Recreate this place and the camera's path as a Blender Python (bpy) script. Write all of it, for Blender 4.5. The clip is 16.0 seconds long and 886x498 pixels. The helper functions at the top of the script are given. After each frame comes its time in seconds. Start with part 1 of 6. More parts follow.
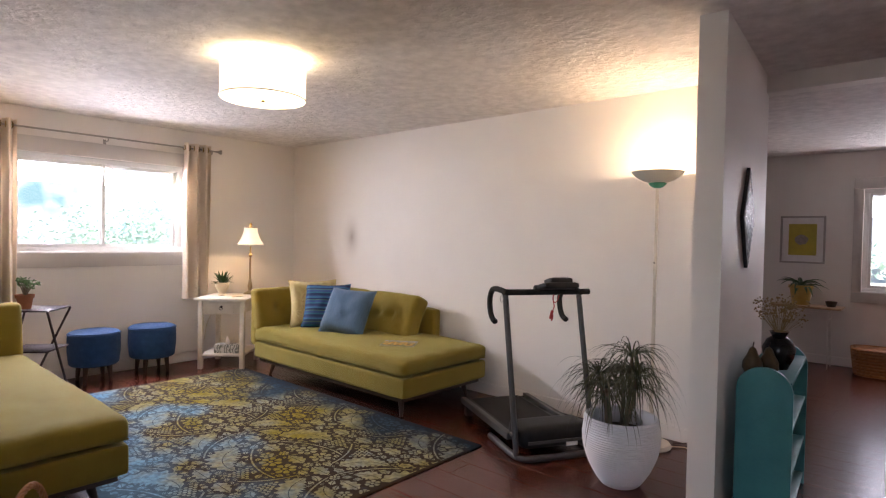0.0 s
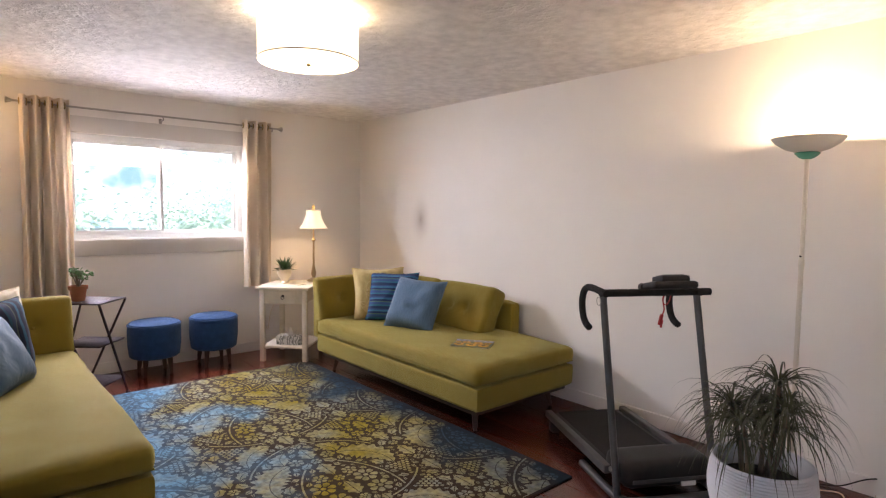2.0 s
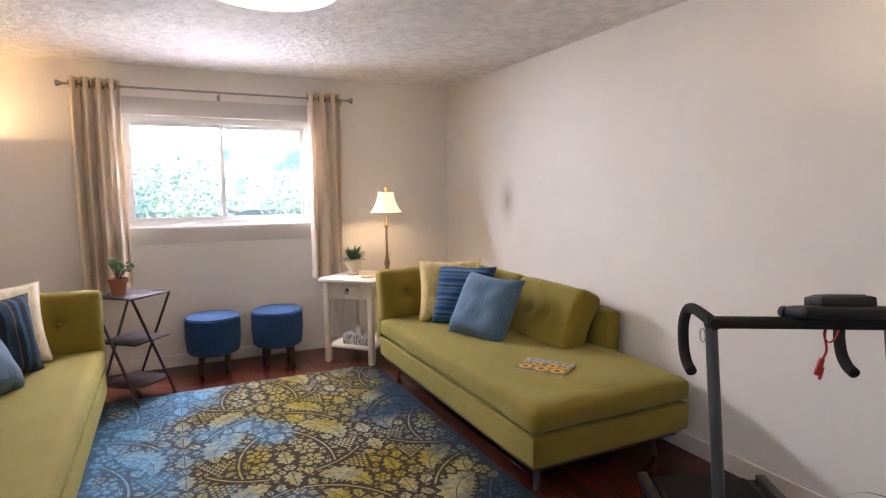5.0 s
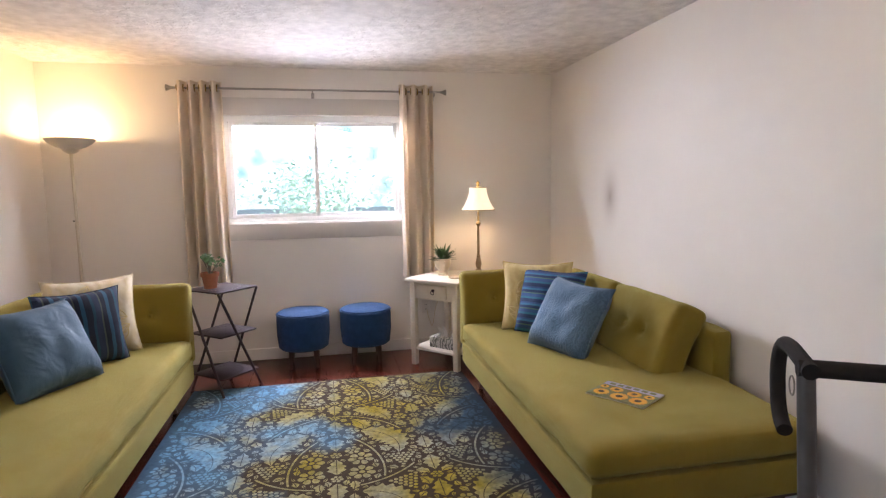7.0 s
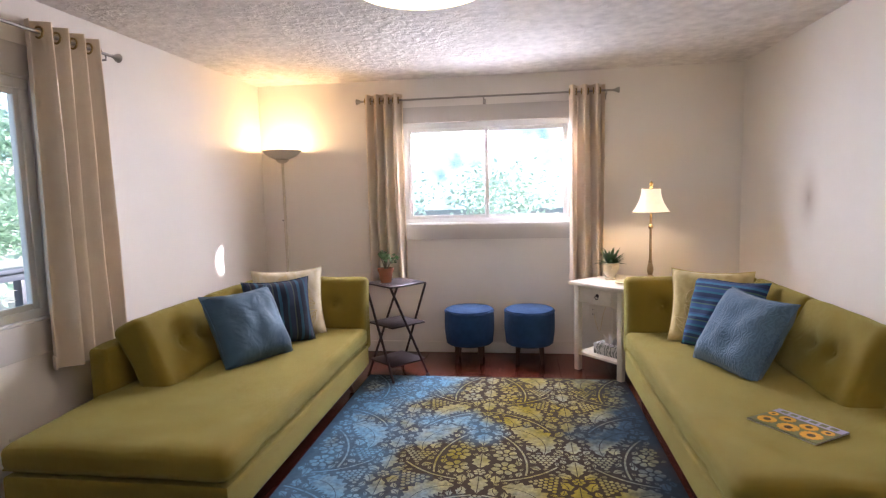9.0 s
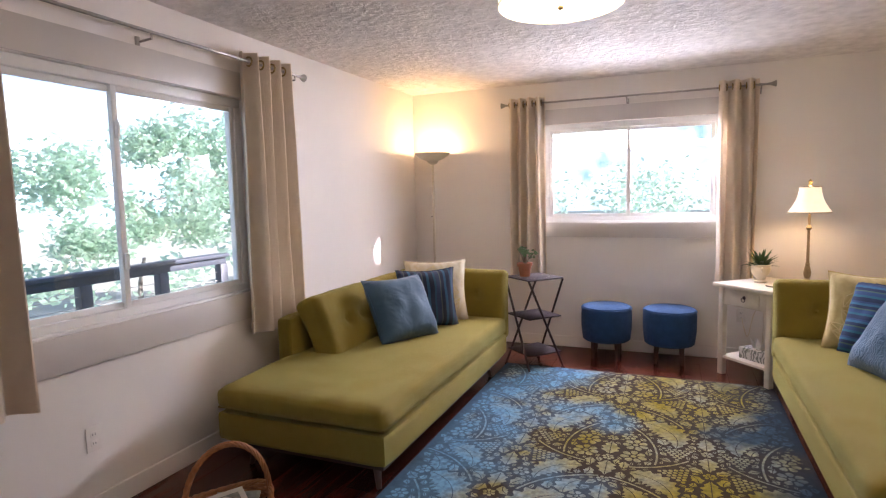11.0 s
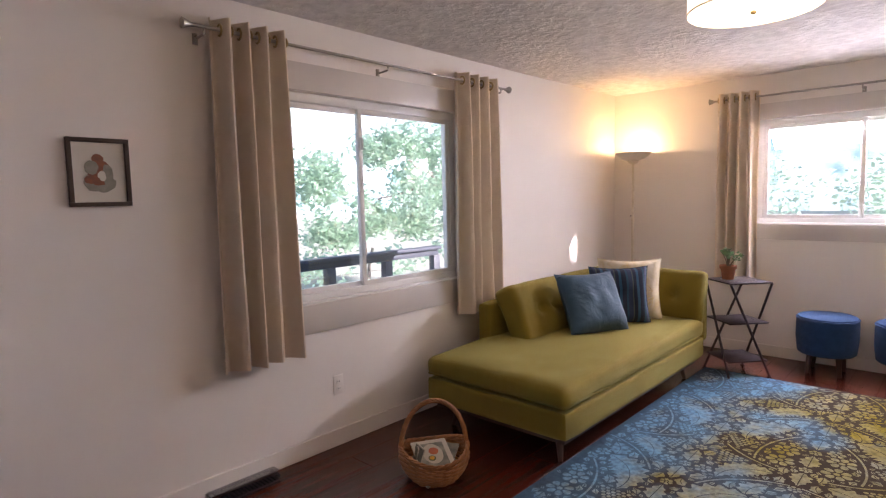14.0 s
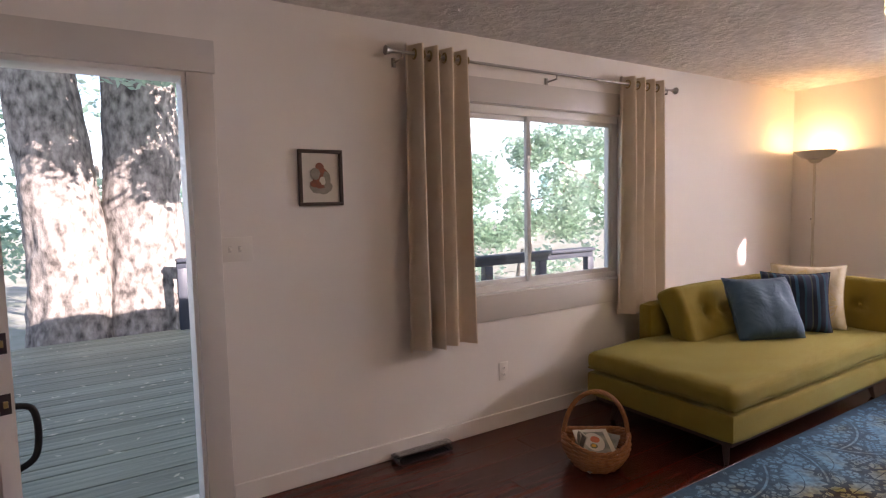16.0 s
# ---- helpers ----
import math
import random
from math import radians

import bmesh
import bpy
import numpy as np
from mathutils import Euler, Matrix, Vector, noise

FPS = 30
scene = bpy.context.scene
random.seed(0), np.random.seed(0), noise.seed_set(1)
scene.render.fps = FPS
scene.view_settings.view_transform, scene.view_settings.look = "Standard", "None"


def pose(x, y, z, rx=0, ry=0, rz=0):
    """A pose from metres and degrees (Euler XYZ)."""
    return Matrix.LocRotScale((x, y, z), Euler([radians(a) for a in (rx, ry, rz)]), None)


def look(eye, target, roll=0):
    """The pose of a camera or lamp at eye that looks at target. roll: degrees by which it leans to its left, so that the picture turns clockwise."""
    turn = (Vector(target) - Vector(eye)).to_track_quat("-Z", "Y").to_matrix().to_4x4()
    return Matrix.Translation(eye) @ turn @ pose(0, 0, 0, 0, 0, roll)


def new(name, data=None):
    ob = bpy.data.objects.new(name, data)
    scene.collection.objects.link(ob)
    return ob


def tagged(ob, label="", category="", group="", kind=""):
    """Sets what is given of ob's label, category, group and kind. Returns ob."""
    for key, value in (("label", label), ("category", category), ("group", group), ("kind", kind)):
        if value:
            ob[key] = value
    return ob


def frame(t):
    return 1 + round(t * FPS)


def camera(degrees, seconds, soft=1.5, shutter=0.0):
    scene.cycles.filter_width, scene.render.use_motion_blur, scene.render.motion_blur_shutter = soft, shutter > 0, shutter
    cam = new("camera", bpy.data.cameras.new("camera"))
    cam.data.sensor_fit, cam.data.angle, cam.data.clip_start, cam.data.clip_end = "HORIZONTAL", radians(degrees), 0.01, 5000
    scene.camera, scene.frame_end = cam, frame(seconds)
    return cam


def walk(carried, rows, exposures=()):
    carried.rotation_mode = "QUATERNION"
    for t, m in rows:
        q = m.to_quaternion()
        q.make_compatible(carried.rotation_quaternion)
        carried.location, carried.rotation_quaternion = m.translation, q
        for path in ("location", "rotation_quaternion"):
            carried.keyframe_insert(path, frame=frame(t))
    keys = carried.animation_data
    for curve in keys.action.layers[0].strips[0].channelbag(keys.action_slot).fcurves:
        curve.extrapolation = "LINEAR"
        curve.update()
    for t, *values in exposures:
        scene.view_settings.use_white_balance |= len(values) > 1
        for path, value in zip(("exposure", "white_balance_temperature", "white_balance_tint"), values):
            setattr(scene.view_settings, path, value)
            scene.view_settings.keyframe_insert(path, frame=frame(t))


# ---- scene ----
cam = camera(76.1, 16.0, soft=1.2)
PATH = [
    (0, (0.33, 0.131, 1.374), (-0.996, 1.628, 1.334), 1.2),
    (0.5, (0.19, 0.253, 1.409), (-1.179, 1.709, 1.34), 1.0),
    (1, (0.085, 0.343, 1.428), (-1.331, 1.752, 1.335), 1.0),
    (1.5, (-0.019, 0.437, 1.438), (-1.479, 1.8, 1.321), 0.9),
    (2, (-0.124, 0.585, 1.447), (-1.631, 1.892, 1.313), 0.7),
    (2.5, (-0.235, 0.712, 1.447), (-1.787, 1.965, 1.303), 0.6),
    (3, (-0.335, 0.869, 1.433), (-1.939, 2.053, 1.275), 0.5),
    (5.3, (-0.59, 1.703, 1.46), (-2.41, 2.505, 1.247), -0.5),
    (5.5, (-0.603, 1.761, 1.455), (-2.442, 2.516, 1.242), -0.5),
    (6, (-0.659, 1.888, 1.433), (-2.542, 2.528, 1.22), -0.7),
    (6.5, (-0.717, 2.001, 1.443), (-2.634, 2.525, 1.226), -0.8),
    (7, (-0.746, 2.109, 1.446), (-2.694, 2.506, 1.229), -0.9),
    (7.5, (-0.756, 2.199, 1.448), (-2.727, 2.465, 1.234), -0.9),
    (8, (-0.754, 2.282, 1.454), (-2.74, 2.384, 1.243), -1.1),
    (8.5, (-0.729, 2.315, 1.45), (-2.716, 2.234, 1.245), -1.2),
    (9, (-0.69, 2.338, 1.453), (-2.66, 2.062, 1.252), -1.4),
    (9.2, (-0.664, 2.329, 1.458), (-2.625, 1.991, 1.258), -1.2),
    (11.5, (-0.373, 2.453, 1.434), (-2.169, 1.593, 1.25), -1.4),
    (12, (-0.334, 2.476, 1.443), (-2.073, 1.505, 1.262), -1.3),
    (12.5, (-0.305, 2.521, 1.439), (-1.972, 1.43, 1.263), -1.3),
    (13, (-0.271, 2.593, 1.443), (-1.866, 1.399, 1.266), -1.3),
    (13.5, (-0.219, 2.635, 1.448), (-1.752, 1.363, 1.268), -1.3),
    (14, (-0.167, 2.671, 1.453), (-1.624, 1.313, 1.273), -1.3),
    (14.5, (-0.111, 2.677, 1.458), (-1.48, 1.229, 1.277), -1.2),
    (15, (-0.059, 2.71, 1.441), (-1.322, 1.169, 1.273), -1.2),
    (15.5, (0.027, 2.722, 1.456), (-1.142, 1.108, 1.288), -1.2),
    (16, (0.104, 2.779, 1.452), (-0.967, 1.098, 1.289), -1.2),
]
walk(cam, [(t, look(eye, target, roll)) for t, eye, target, roll in PATH], [(0.0, 2.2, 6200, 27), (5.5, 2.26, 5950, 24), (9.0, 2.2, 5900, 25), (12.5, 2.16, 6100, 31), (14.0, 2.08, 6200, 32), (15.5, 1.97, 6300, 33), (16.0, 1.83, 6550, 33)])

# ---- light ----
SUN_EL, SUN_AZ = 24.0, 26.0   # degrees above the horizon; west of north (+y)
world = bpy.data.worlds.new("daylight")
scene.world = world
world.use_nodes = True
wn = world.node_tree.nodes
sky = wn.new("ShaderNodeTexSky")
sky.sky_type, sky.sun_disc = "NISHITA", False
sky.sun_elevation, sky.sun_rotation = radians(SUN_EL), radians(-SUN_AZ)
world.node_tree.links.new(sky.outputs[0], wn["Background"].inputs[0])
wn["Background"].inputs[1].default_value = 0.085


def lamp(name, kind, place, watts, colour, aim=None):
    data = bpy.data.lights.new(name, kind)
    data.energy, data.color = watts, colour
    ob = new(name, data)
    ob.matrix_world = look(place, aim) if aim else Matrix.Translation(place)
    return ob


sun_to = Vector((math.sin(radians(SUN_AZ)) * -1, math.cos(radians(SUN_AZ)), math.tan(radians(SUN_EL))))
sun = lamp("sun", "SUN", tuple(sun_to * 20), 5.0, (1.0, 0.93, 0.82), aim=(0, 0, 0))
sun.data.angle = radians(0.5)


def sky_strip(name, place, aim, w, h, watts):
    """Daylight from the sky seen through the upper part of a window."""
    ob = lamp(name, "AREA", place, watts, (0.98, 0.98, 0.97), aim=aim)
    ob.data.shape, ob.data.size, ob.data.size_y = "RECTANGLE", w, h
    ob.data.spread = radians(170)
    return ob


sky_strip("sky_back_window", (-5.83, 2.035, 1.90), (-4.3, 1.8, 0.7), 1.38, 0.20, 14.0)
sky_strip("sky_far_window", (0.17, 8.12, 1.82), (0.17, 0, 1.2), 0.95, 0.22, 3.0)

WARM = (1.0, 0.66, 0.30)


def bulb(name, place, watts, colour=WARM, r=0.025):
    ob = lamp(name, "POINT", place, watts, colour)
    ob.data.shadow_soft_size = r
    return ob


bulb("drum_bulb", (-2.80, 1.985, 2.31), 2.8, (1.0, 0.72, 0.33))
bulb("torch_bulb", (-1.12, 3.92, 1.845), 3.6, (1.0, 0.76, 0.44))
bulb("corner_torch_bulb", (-5.48, 0.26, 1.842), 2.4, (1.0, 0.68, 0.31))
bulb("table_lamp_bulb", (-5.3, 3.34, 1.33), 1.05, (1.0, 0.74, 0.42), 0.03)


# ---- materials ----
def material(name, c1, c2=None, scale=6.0, rough=0.6, bump=0.0, bscale=80.0, metal=0.0, detail=4.0, spec=0.5, sheen=0.0, stretch=(1, 1, 1), transmission=0.0, subsurface=0.0, emit=None, rnd=0.0, rough_var=0.08, folds=0.0, fscale=4.0):
    m = bpy.data.materials.new(name)
    m.use_nodes = True
    nt = m.node_tree
    n, ln = nt.nodes, nt.links.new
    b = n["Principled BSDF"]
    b.inputs["Roughness"].default_value, b.inputs["Metallic"].default_value = rough, metal
    b.inputs["Specular IOR Level"].default_value = spec
    b.inputs["Sheen Weight"].default_value = sheen
    b.inputs["Transmission Weight"].default_value = transmission
    if emit:
        b.inputs["Emission Color"].default_value, b.inputs["Emission Strength"].default_value = (*emit[0], 1), emit[1]
    tc = n.new("ShaderNodeTexCoord")
    mp = n.new("ShaderNodeMapping")
    mp.inputs["Scale"].default_value = stretch
    ln(tc.outputs["Object"], mp.inputs["Vector"])
    t = n.new("ShaderNodeTexNoise")
    t.inputs["Scale"].default_value, t.inputs["Detail"].default_value = scale, detail
    ln(mp.outputs[0], t.inputs["Vector"])
    mix = n.new("ShaderNodeMix")
    mix.data_type = "RGBA"
    mix.inputs[6].default_value, mix.inputs[7].default_value = (*c1, 1), (*(c2 or [v * 0.85 for v in c1]), 1)
    ramp = n.new("ShaderNodeMapRange")
    ramp.inputs[1].default_value, ramp.inputs[2].default_value = 0.3, 0.7
    ln(t.outputs[0], ramp.inputs[0])
    ln(ramp.outputs[0], mix.inputs[0])
    out = mix.outputs[2]
    if rnd:
        oi = n.new("ShaderNodeObjectInfo")
        hsv = n.new("ShaderNodeHueSaturation")
        mr = n.new("ShaderNodeMapRange")
        mr.inputs[3].default_value, mr.inputs[4].default_value = 1 - rnd, 1 + rnd
        ln(oi.outputs["Random"], mr.inputs[0])
        ln(mr.outputs[0], hsv.inputs["Value"])
        ln(out, hsv.inputs["Color"])
        out = hsv.outputs[0]
    ln(out, b.inputs["Base Color"])
    rr = n.new("ShaderNodeMapRange")
    rr.inputs[3].default_value, rr.inputs[4].default_value = max(0.02, rough - rough_var), min(1, rough + rough_var)
    ln(t.outputs[0], rr.inputs[0])
    ln(rr.outputs[0], b.inputs["Roughness"])
    if bump:
        t2 = n.new("ShaderNodeTexNoise")
        t2.inputs["Scale"].default_value, t2.inputs["Detail"].default_value = bscale, 3
        ln(mp.outputs[0], t2.inputs["Vector"])
        bp = n.new("ShaderNodeBump")
        bp.inputs["Strength"].default_value, bp.inputs["Distance"].default_value = bump, 0.01
        ln(t2.outputs[0], bp.inputs["Height"])
        ln(bp.outputs[0], b.inputs["Normal"])
        if folds:
            t3 = n.new("ShaderNodeTexNoise")
            t3.inputs["Scale"].default_value, t3.inputs["Detail"].default_value, t3.inputs["Distortion"].default_value = fscale, 2, 1.2
            ln(mp.outputs[0], t3.inputs["Vector"])
            b3 = n.new("ShaderNodeBump")
            b3.inputs["Strength"].default_value, b3.inputs["Distance"].default_value = folds, 0.03
            ln(t3.outputs[0], b3.inputs["Height"])
            ln(b3.outputs[0], bp.inputs["Normal"])
    return m


WALL = material("wall_paint", (0.835, 0.795, 0.745), (0.80, 0.76, 0.71), 1.3, 0.55, 0.06, 160, spec=0.3)
TRIM = material("trim_paint", (0.84, 0.80, 0.75), (0.80, 0.76, 0.71), 2.0, 0.42, 0.03, 60)
CASING = material("casing_paint", (0.62, 0.585, 0.545), (0.585, 0.55, 0.515), 2.0, 0.42, 0.03, 60)
VINYL = material("white_vinyl", (0.82, 0.82, 0.80), (0.78, 0.78, 0.76), 3.0, 0.35)
OLIVE = material("olive_upholstery", (0.232, 0.164, 0.009), (0.195, 0.136, 0.007), 3.0, 0.80, 0.40, 420, spec=0.35, sheen=0.40, folds=0.17, fscale=5.0)
OLIVE.node_tree.nodes["Principled BSDF"].inputs["Sheen Tint"].default_value = (0.86, 0.90, 0.40, 1)
WALNUT = material("dark_walnut", (0.055, 0.030, 0.018), (0.035, 0.018, 0.010), 8.0, 0.4, stretch=(1, 1, 0.15))
IRON = material("dark_iron", (0.035, 0.026, 0.032), (0.055, 0.040, 0.045), 30.0, 0.45, 0.1, 200, metal=0.6)
STEEL = material("brushed_steel", (0.42, 0.40, 0.37), (0.35, 0.33, 0.30), 40, 0.3, metal=1.0)
GREYMETAL = material("grey_powder_coat", (0.085, 0.082, 0.080), (0.068, 0.066, 0.065), 12, 0.42, metal=0.3)
BLACK = material("black_plastic", (0.012, 0.012, 0.013), (0.020, 0.019, 0.018), 12, 0.5, 0.05, 300, spec=0.25)
FOAM = material("black_foam", (0.02, 0.019, 0.018), (0.026, 0.023, 0.021), 40, 0.85, 0.3, 400, spec=0.2)
BELT = material("treadmill_belt", (0.02, 0.02, 0.021), (0.024, 0.022, 0.021), 60, 0.8, 0.3, 500, spec=0.2)
LINEN = material("cream_curtain_linen", (0.87, 0.780, 0.640), (0.83, 0.730, 0.590), 14, 0.9, 0.3, 600, sheen=0.2)
nt = LINEN.node_tree
tr_, mx_ = nt.nodes.new("ShaderNodeBsdfTranslucent"), nt.nodes.new("ShaderNodeMixShader")
tr_.inputs[0].default_value = (0.84, 0.73, 0.60, 1)
mx_.inputs[0].default_value = 0.3
nt.links.new(nt.nodes["Principled BSDF"].outputs[0], mx_.inputs[1])
nt.links.new(tr_.outputs[0], mx_.inputs[2])
nt.links.new(mx_.outputs[0], nt.nodes["Material Output"].inputs[0])
BLUE = material("blue_stool_fabric", (0.007, 0.054, 0.165), (0.005, 0.040, 0.125), 20, 0.8, 0.4, 500, sheen=0.05)
WHITEWOOD = material("white_painted_wood", (0.72, 0.66, 0.56), (0.62, 0.56, 0.46), 9, 0.45, 0.05, 50)
TEAL = material("teal_painted_wood", (0.070, 0.33, 0.345), (0.055, 0.27, 0.285), 7, 0.5, 0.08, 60)
nt = TEAL.node_tree
chip, edge, worn = nt.nodes.new("ShaderNodeTexNoise"), nt.nodes.new("ShaderNodeMapRange"), nt.nodes.new("ShaderNodeMix")
worn.data_type = "RGBA"
chip.inputs["Scale"].default_value, chip.inputs["Detail"].default_value = 11.0, 3
edge.inputs[1].default_value, edge.inputs[2].default_value = 0.705, 0.725
worn.inputs[7].default_value = (0.55, 0.57, 0.52, 1)
paint = nt.nodes["Principled BSDF"].inputs["Base Color"]
nt.links.new(nt.nodes["Texture Coordinate"].outputs["Object"], chip.inputs["Vector"])
nt.links.new(chip.outputs[0], edge.inputs[0])
nt.links.new(edge.outputs[0], worn.inputs[0])
nt.links.new(paint.links[0].from_socket, worn.inputs[6])
nt.links.new(worn.outputs[2], paint)
TERRACOTTA = material("terracotta", (0.35, 0.13, 0.06), (0.27, 0.10, 0.05), 12, 0.8, 0.1, 120)
GLASS = material("window_glass", (1, 1, 1), (1, 1, 1), 1, 0.0, transmission=1.0, rough_var=0.0)
OUTLET = material("outlet_plastic", (0.78, 0.74, 0.68), (0.76, 0.72, 0.66), 5, 0.4)
DARK = material("dark_slot", (0.02, 0.018, 0.016), (0.015, 0.013, 0.012), 9, 0.6)


# ---- mesh helpers ----
def mesh_of(name, bm, mat, smooth=True):
    me = bpy.data.meshes.new(name)
    bmesh.ops.recalc_face_normals(bm, faces=bm.faces[:])
    bm.to_mesh(me)
    bm.free()
    for m in (mat if isinstance(mat, (list, tuple)) else [mat]):
        me.materials.append(m)
    if smooth:
        me.shade_smooth()
        me.set_sharp_from_angle(angle=radians(40))
    return me


def part(name, bm, mat, parent=None, label="", kind="", smooth=True):
    ob = new(name, mesh_of(name, bm, mat, smooth))
    if parent:
        ob.parent = parent
    return tagged(ob, label, kind=kind)


def thing(name, label, category, x=0, y=0, z=0, rz=0, group=""):
    ob = new(name)
    ob.matrix_basis = pose(x, y, z, 0, 0, rz)
    return tagged(ob, label, category, group)


def structure(name, bm, mat, label="", smooth=False):
    return tagged(part(name, bm, mat, smooth=smooth), label, kind="structure")


def box(x0, x1, y0, y1, z0, z1, bevel=0.0, bm=None, seg=2):
    one = bmesh.new()
    bmesh.ops.create_cube(one, size=1, matrix=Matrix.Translation(((x0 + x1) / 2, (y0 + y1) / 2, (z0 + z1) / 2)) @ Matrix.Diagonal((x1 - x0, y1 - y0, z1 - z0, 1)))
    if bevel:
        bmesh.ops.bevel(one, geom=one.edges[:], offset=bevel, segments=seg, profile=0.5, affect="EDGES")
    return joined(bm, one)


def joined(bm, one):
    if bm is None:
        return one
    me = bpy.data.meshes.new("tmp")
    one.to_mesh(me)
    one.free()
    bm.from_mesh(me)
    bpy.data.meshes.remove(me)
    return bm


def moved(bm, m):
    bmesh.ops.transform(bm, matrix=m, verts=bm.verts)
    return bm


def lathe(profile, seg=32, bm=None, at=(0, 0, 0), caps=True):
    """A turned solid from (radius, height) pairs."""
    one = bmesh.new()
    rings = []
    for r, z in profile:
        rings.append([one.verts.new((at[0] + r * math.cos(a), at[1] + r * math.sin(a), at[2] + z)) for a in (2 * math.pi * k / seg for k in range(seg))])
    for a, b in zip(rings, rings[1:]):
        for k in range(seg):
            one.faces.new((a[k], a[(k + 1) % seg], b[(k + 1) % seg], b[k]))
    if caps:
        if profile[0][0] > 1e-4:
            one.faces.new(rings[0][::-1])
        if profile[-1][0] > 1e-4:
            one.faces.new(rings[-1])
    return joined(bm, one)


def tube(points, radius, seg=10, bm=None, closed=False, flat=1.0):
    """A tube along points; radius may be a number or one per point."""
    pts = [Vector(p) for p in points]
    rad = radius if isinstance(radius, (list, tuple)) else [radius] * len(pts)
    one = bmesh.new()
    rings, up = [], None
    n = len(pts)
    for i, p in enumerate(pts):
        a, b = pts[(i - 1) % n if closed else max(i - 1, 0)], pts[(i + 1) % n if closed else min(i + 1, n - 1)]
        d = (b - a).normalized()
        if up is None:
            up = d.orthogonal().normalized()
        up = (up - d * up.dot(d))
        up = up.normalized() if up.length > 1e-5 else d.orthogonal().normalized()
        side = d.cross(up)
        rings.append([one.verts.new(p + (up * math.cos(t) + side * math.sin(t) * flat) * rad[i]) for t in (2 * math.pi * k / seg for k in range(seg))])
    pairs = list(zip(rings, rings[1:])) + ([(rings[-1], rings[0])] if closed else [])
    for a, b in pairs:
        for k in range(seg):
            one.faces.new((a[k], a[(k + 1) % seg], b[(k + 1) % seg], b[k]))
    if not closed:
        one.faces.new(rings[0][::-1])
        one.faces.new(rings[-1])
    return joined(bm, one)


def bend(points, steps=8):
    """A smooth line (Catmull-Rom) through points."""
    p = [Vector(q) for q in points]
    p = [p[0] * 2 - p[1]] + p + [p[-1] * 2 - p[-2]]
    out = []
    for i in range(1, len(p) - 2):
        for k in range(steps):
            t = k / steps
            out.append(0.5 * (2 * p[i] + (p[i + 1] - p[i - 1]) * t + (2 * p[i - 1] - 5 * p[i] + 4 * p[i + 1] - p[i + 2]) * t * t + (3 * p[i] - p[i - 1] - 3 * p[i + 1] + p[i + 2]) * t ** 3))
    return out + [p[-2]]


def cushion(sx, sy, sz, r=0.05, puff=0.02, n=14, dimples=(), sag=0.0, wob=0.004, seed=0):
    """A stuffed block centred on its base; puffed top, rounded edges, dimples (x, y, depth) in the top."""
    one = bmesh.new()
    bmesh.ops.create_cube(one, size=1)
    bmesh.ops.subdivide_edges(one, edges=one.edges[:], cuts=n, use_grid_fill=True)
    h = Vector((sx / 2, sy / 2, sz / 2))
    for v in one.verts:
        u = v.co.copy() * 2
        w = Vector([math.copysign(abs(c) ** 0.75, c) for c in u])
        p = Vector((w.x * h.x, w.y * h.y, w.z * h.z))
        q = Vector([max(-(h[i] - r), min(h[i] - r, p[i])) for i in range(3)])
        d = p - q
        if d.length > 1e-6:
            p = q + d.normalized() * r
        fx, fy = max(0, 1 - (p.x / h.x) ** 2), max(0, 1 - (p.y / h.y) ** 2)
        if p.z > 0:
            p.z += puff * (fx * fy) ** 0.5 - sag * fx * fy
            for dx, dy, dep in dimples:
                dd = math.hypot(p.x - dx, p.y - dy)
                p.z -= dep * (math.exp(-(dd / 0.035) ** 2) * 0.55 + math.exp(-(dd / 0.10) ** 2) * 0.45)
        p += Vector(noise.noise_vector(p * 6 + Vector((seed, 0, 0)))) * wob
        v.co = p + Vector((0, 0, sz / 2))
    return one


def pillow(size, thick, n=18, seed=0):
    """A square throw pillow standing in the xz plane, thick along y, its lower edge at z = 0."""
    one = bmesh.new()
    grid = {}
    for s in (1, -1):
        for i in range(n + 1):
            for j in range(n + 1):
                u, v = 2 * i / n - 1, 2 * j / n - 1
                edge = i in (0, n) or j in (0, n)
                if edge and s < 0:
                    grid[s, i, j] = grid[1, i, j]
                    continue
                x = u * (1 - 0.10 * (1 - v * v) * abs(u) ** 3) * size / 2
                z = v * (1 - 0.10 * (1 - u * u) * abs(v) ** 3) * size / 2
                t = 0 if edge else thick / 2 * ((1 - u ** 4) * (1 - v ** 4)) ** 0.55
                t += 0 if edge else noise.noise(Vector((u * 2.2, v * 2.2, seed + s))) * 0.035 * (1 - max(abs(u), abs(v))) + noise.noise(Vector((u * 6, v * 6, seed - s))) * 0.006
                grid[s, i, j] = one.verts.new((x, s * t, z + size / 2))
        for i in range(n):
            for j in range(n):
                one.faces.new((grid[s, i, j], grid[s, i + 1, j], grid[s, i + 1, j + 1], grid[s, i, j + 1]))
    return one


# ---- the setting ----
XB, YL, YR, ZC = -5.69, -0.03, 4.14, 2.44    # back wall, window wall, long wall, ceiling
XE, YF, XW = 3.0, 8.0, -2.6                  # east wall, far wall, dining room's west wall
TH = 0.16


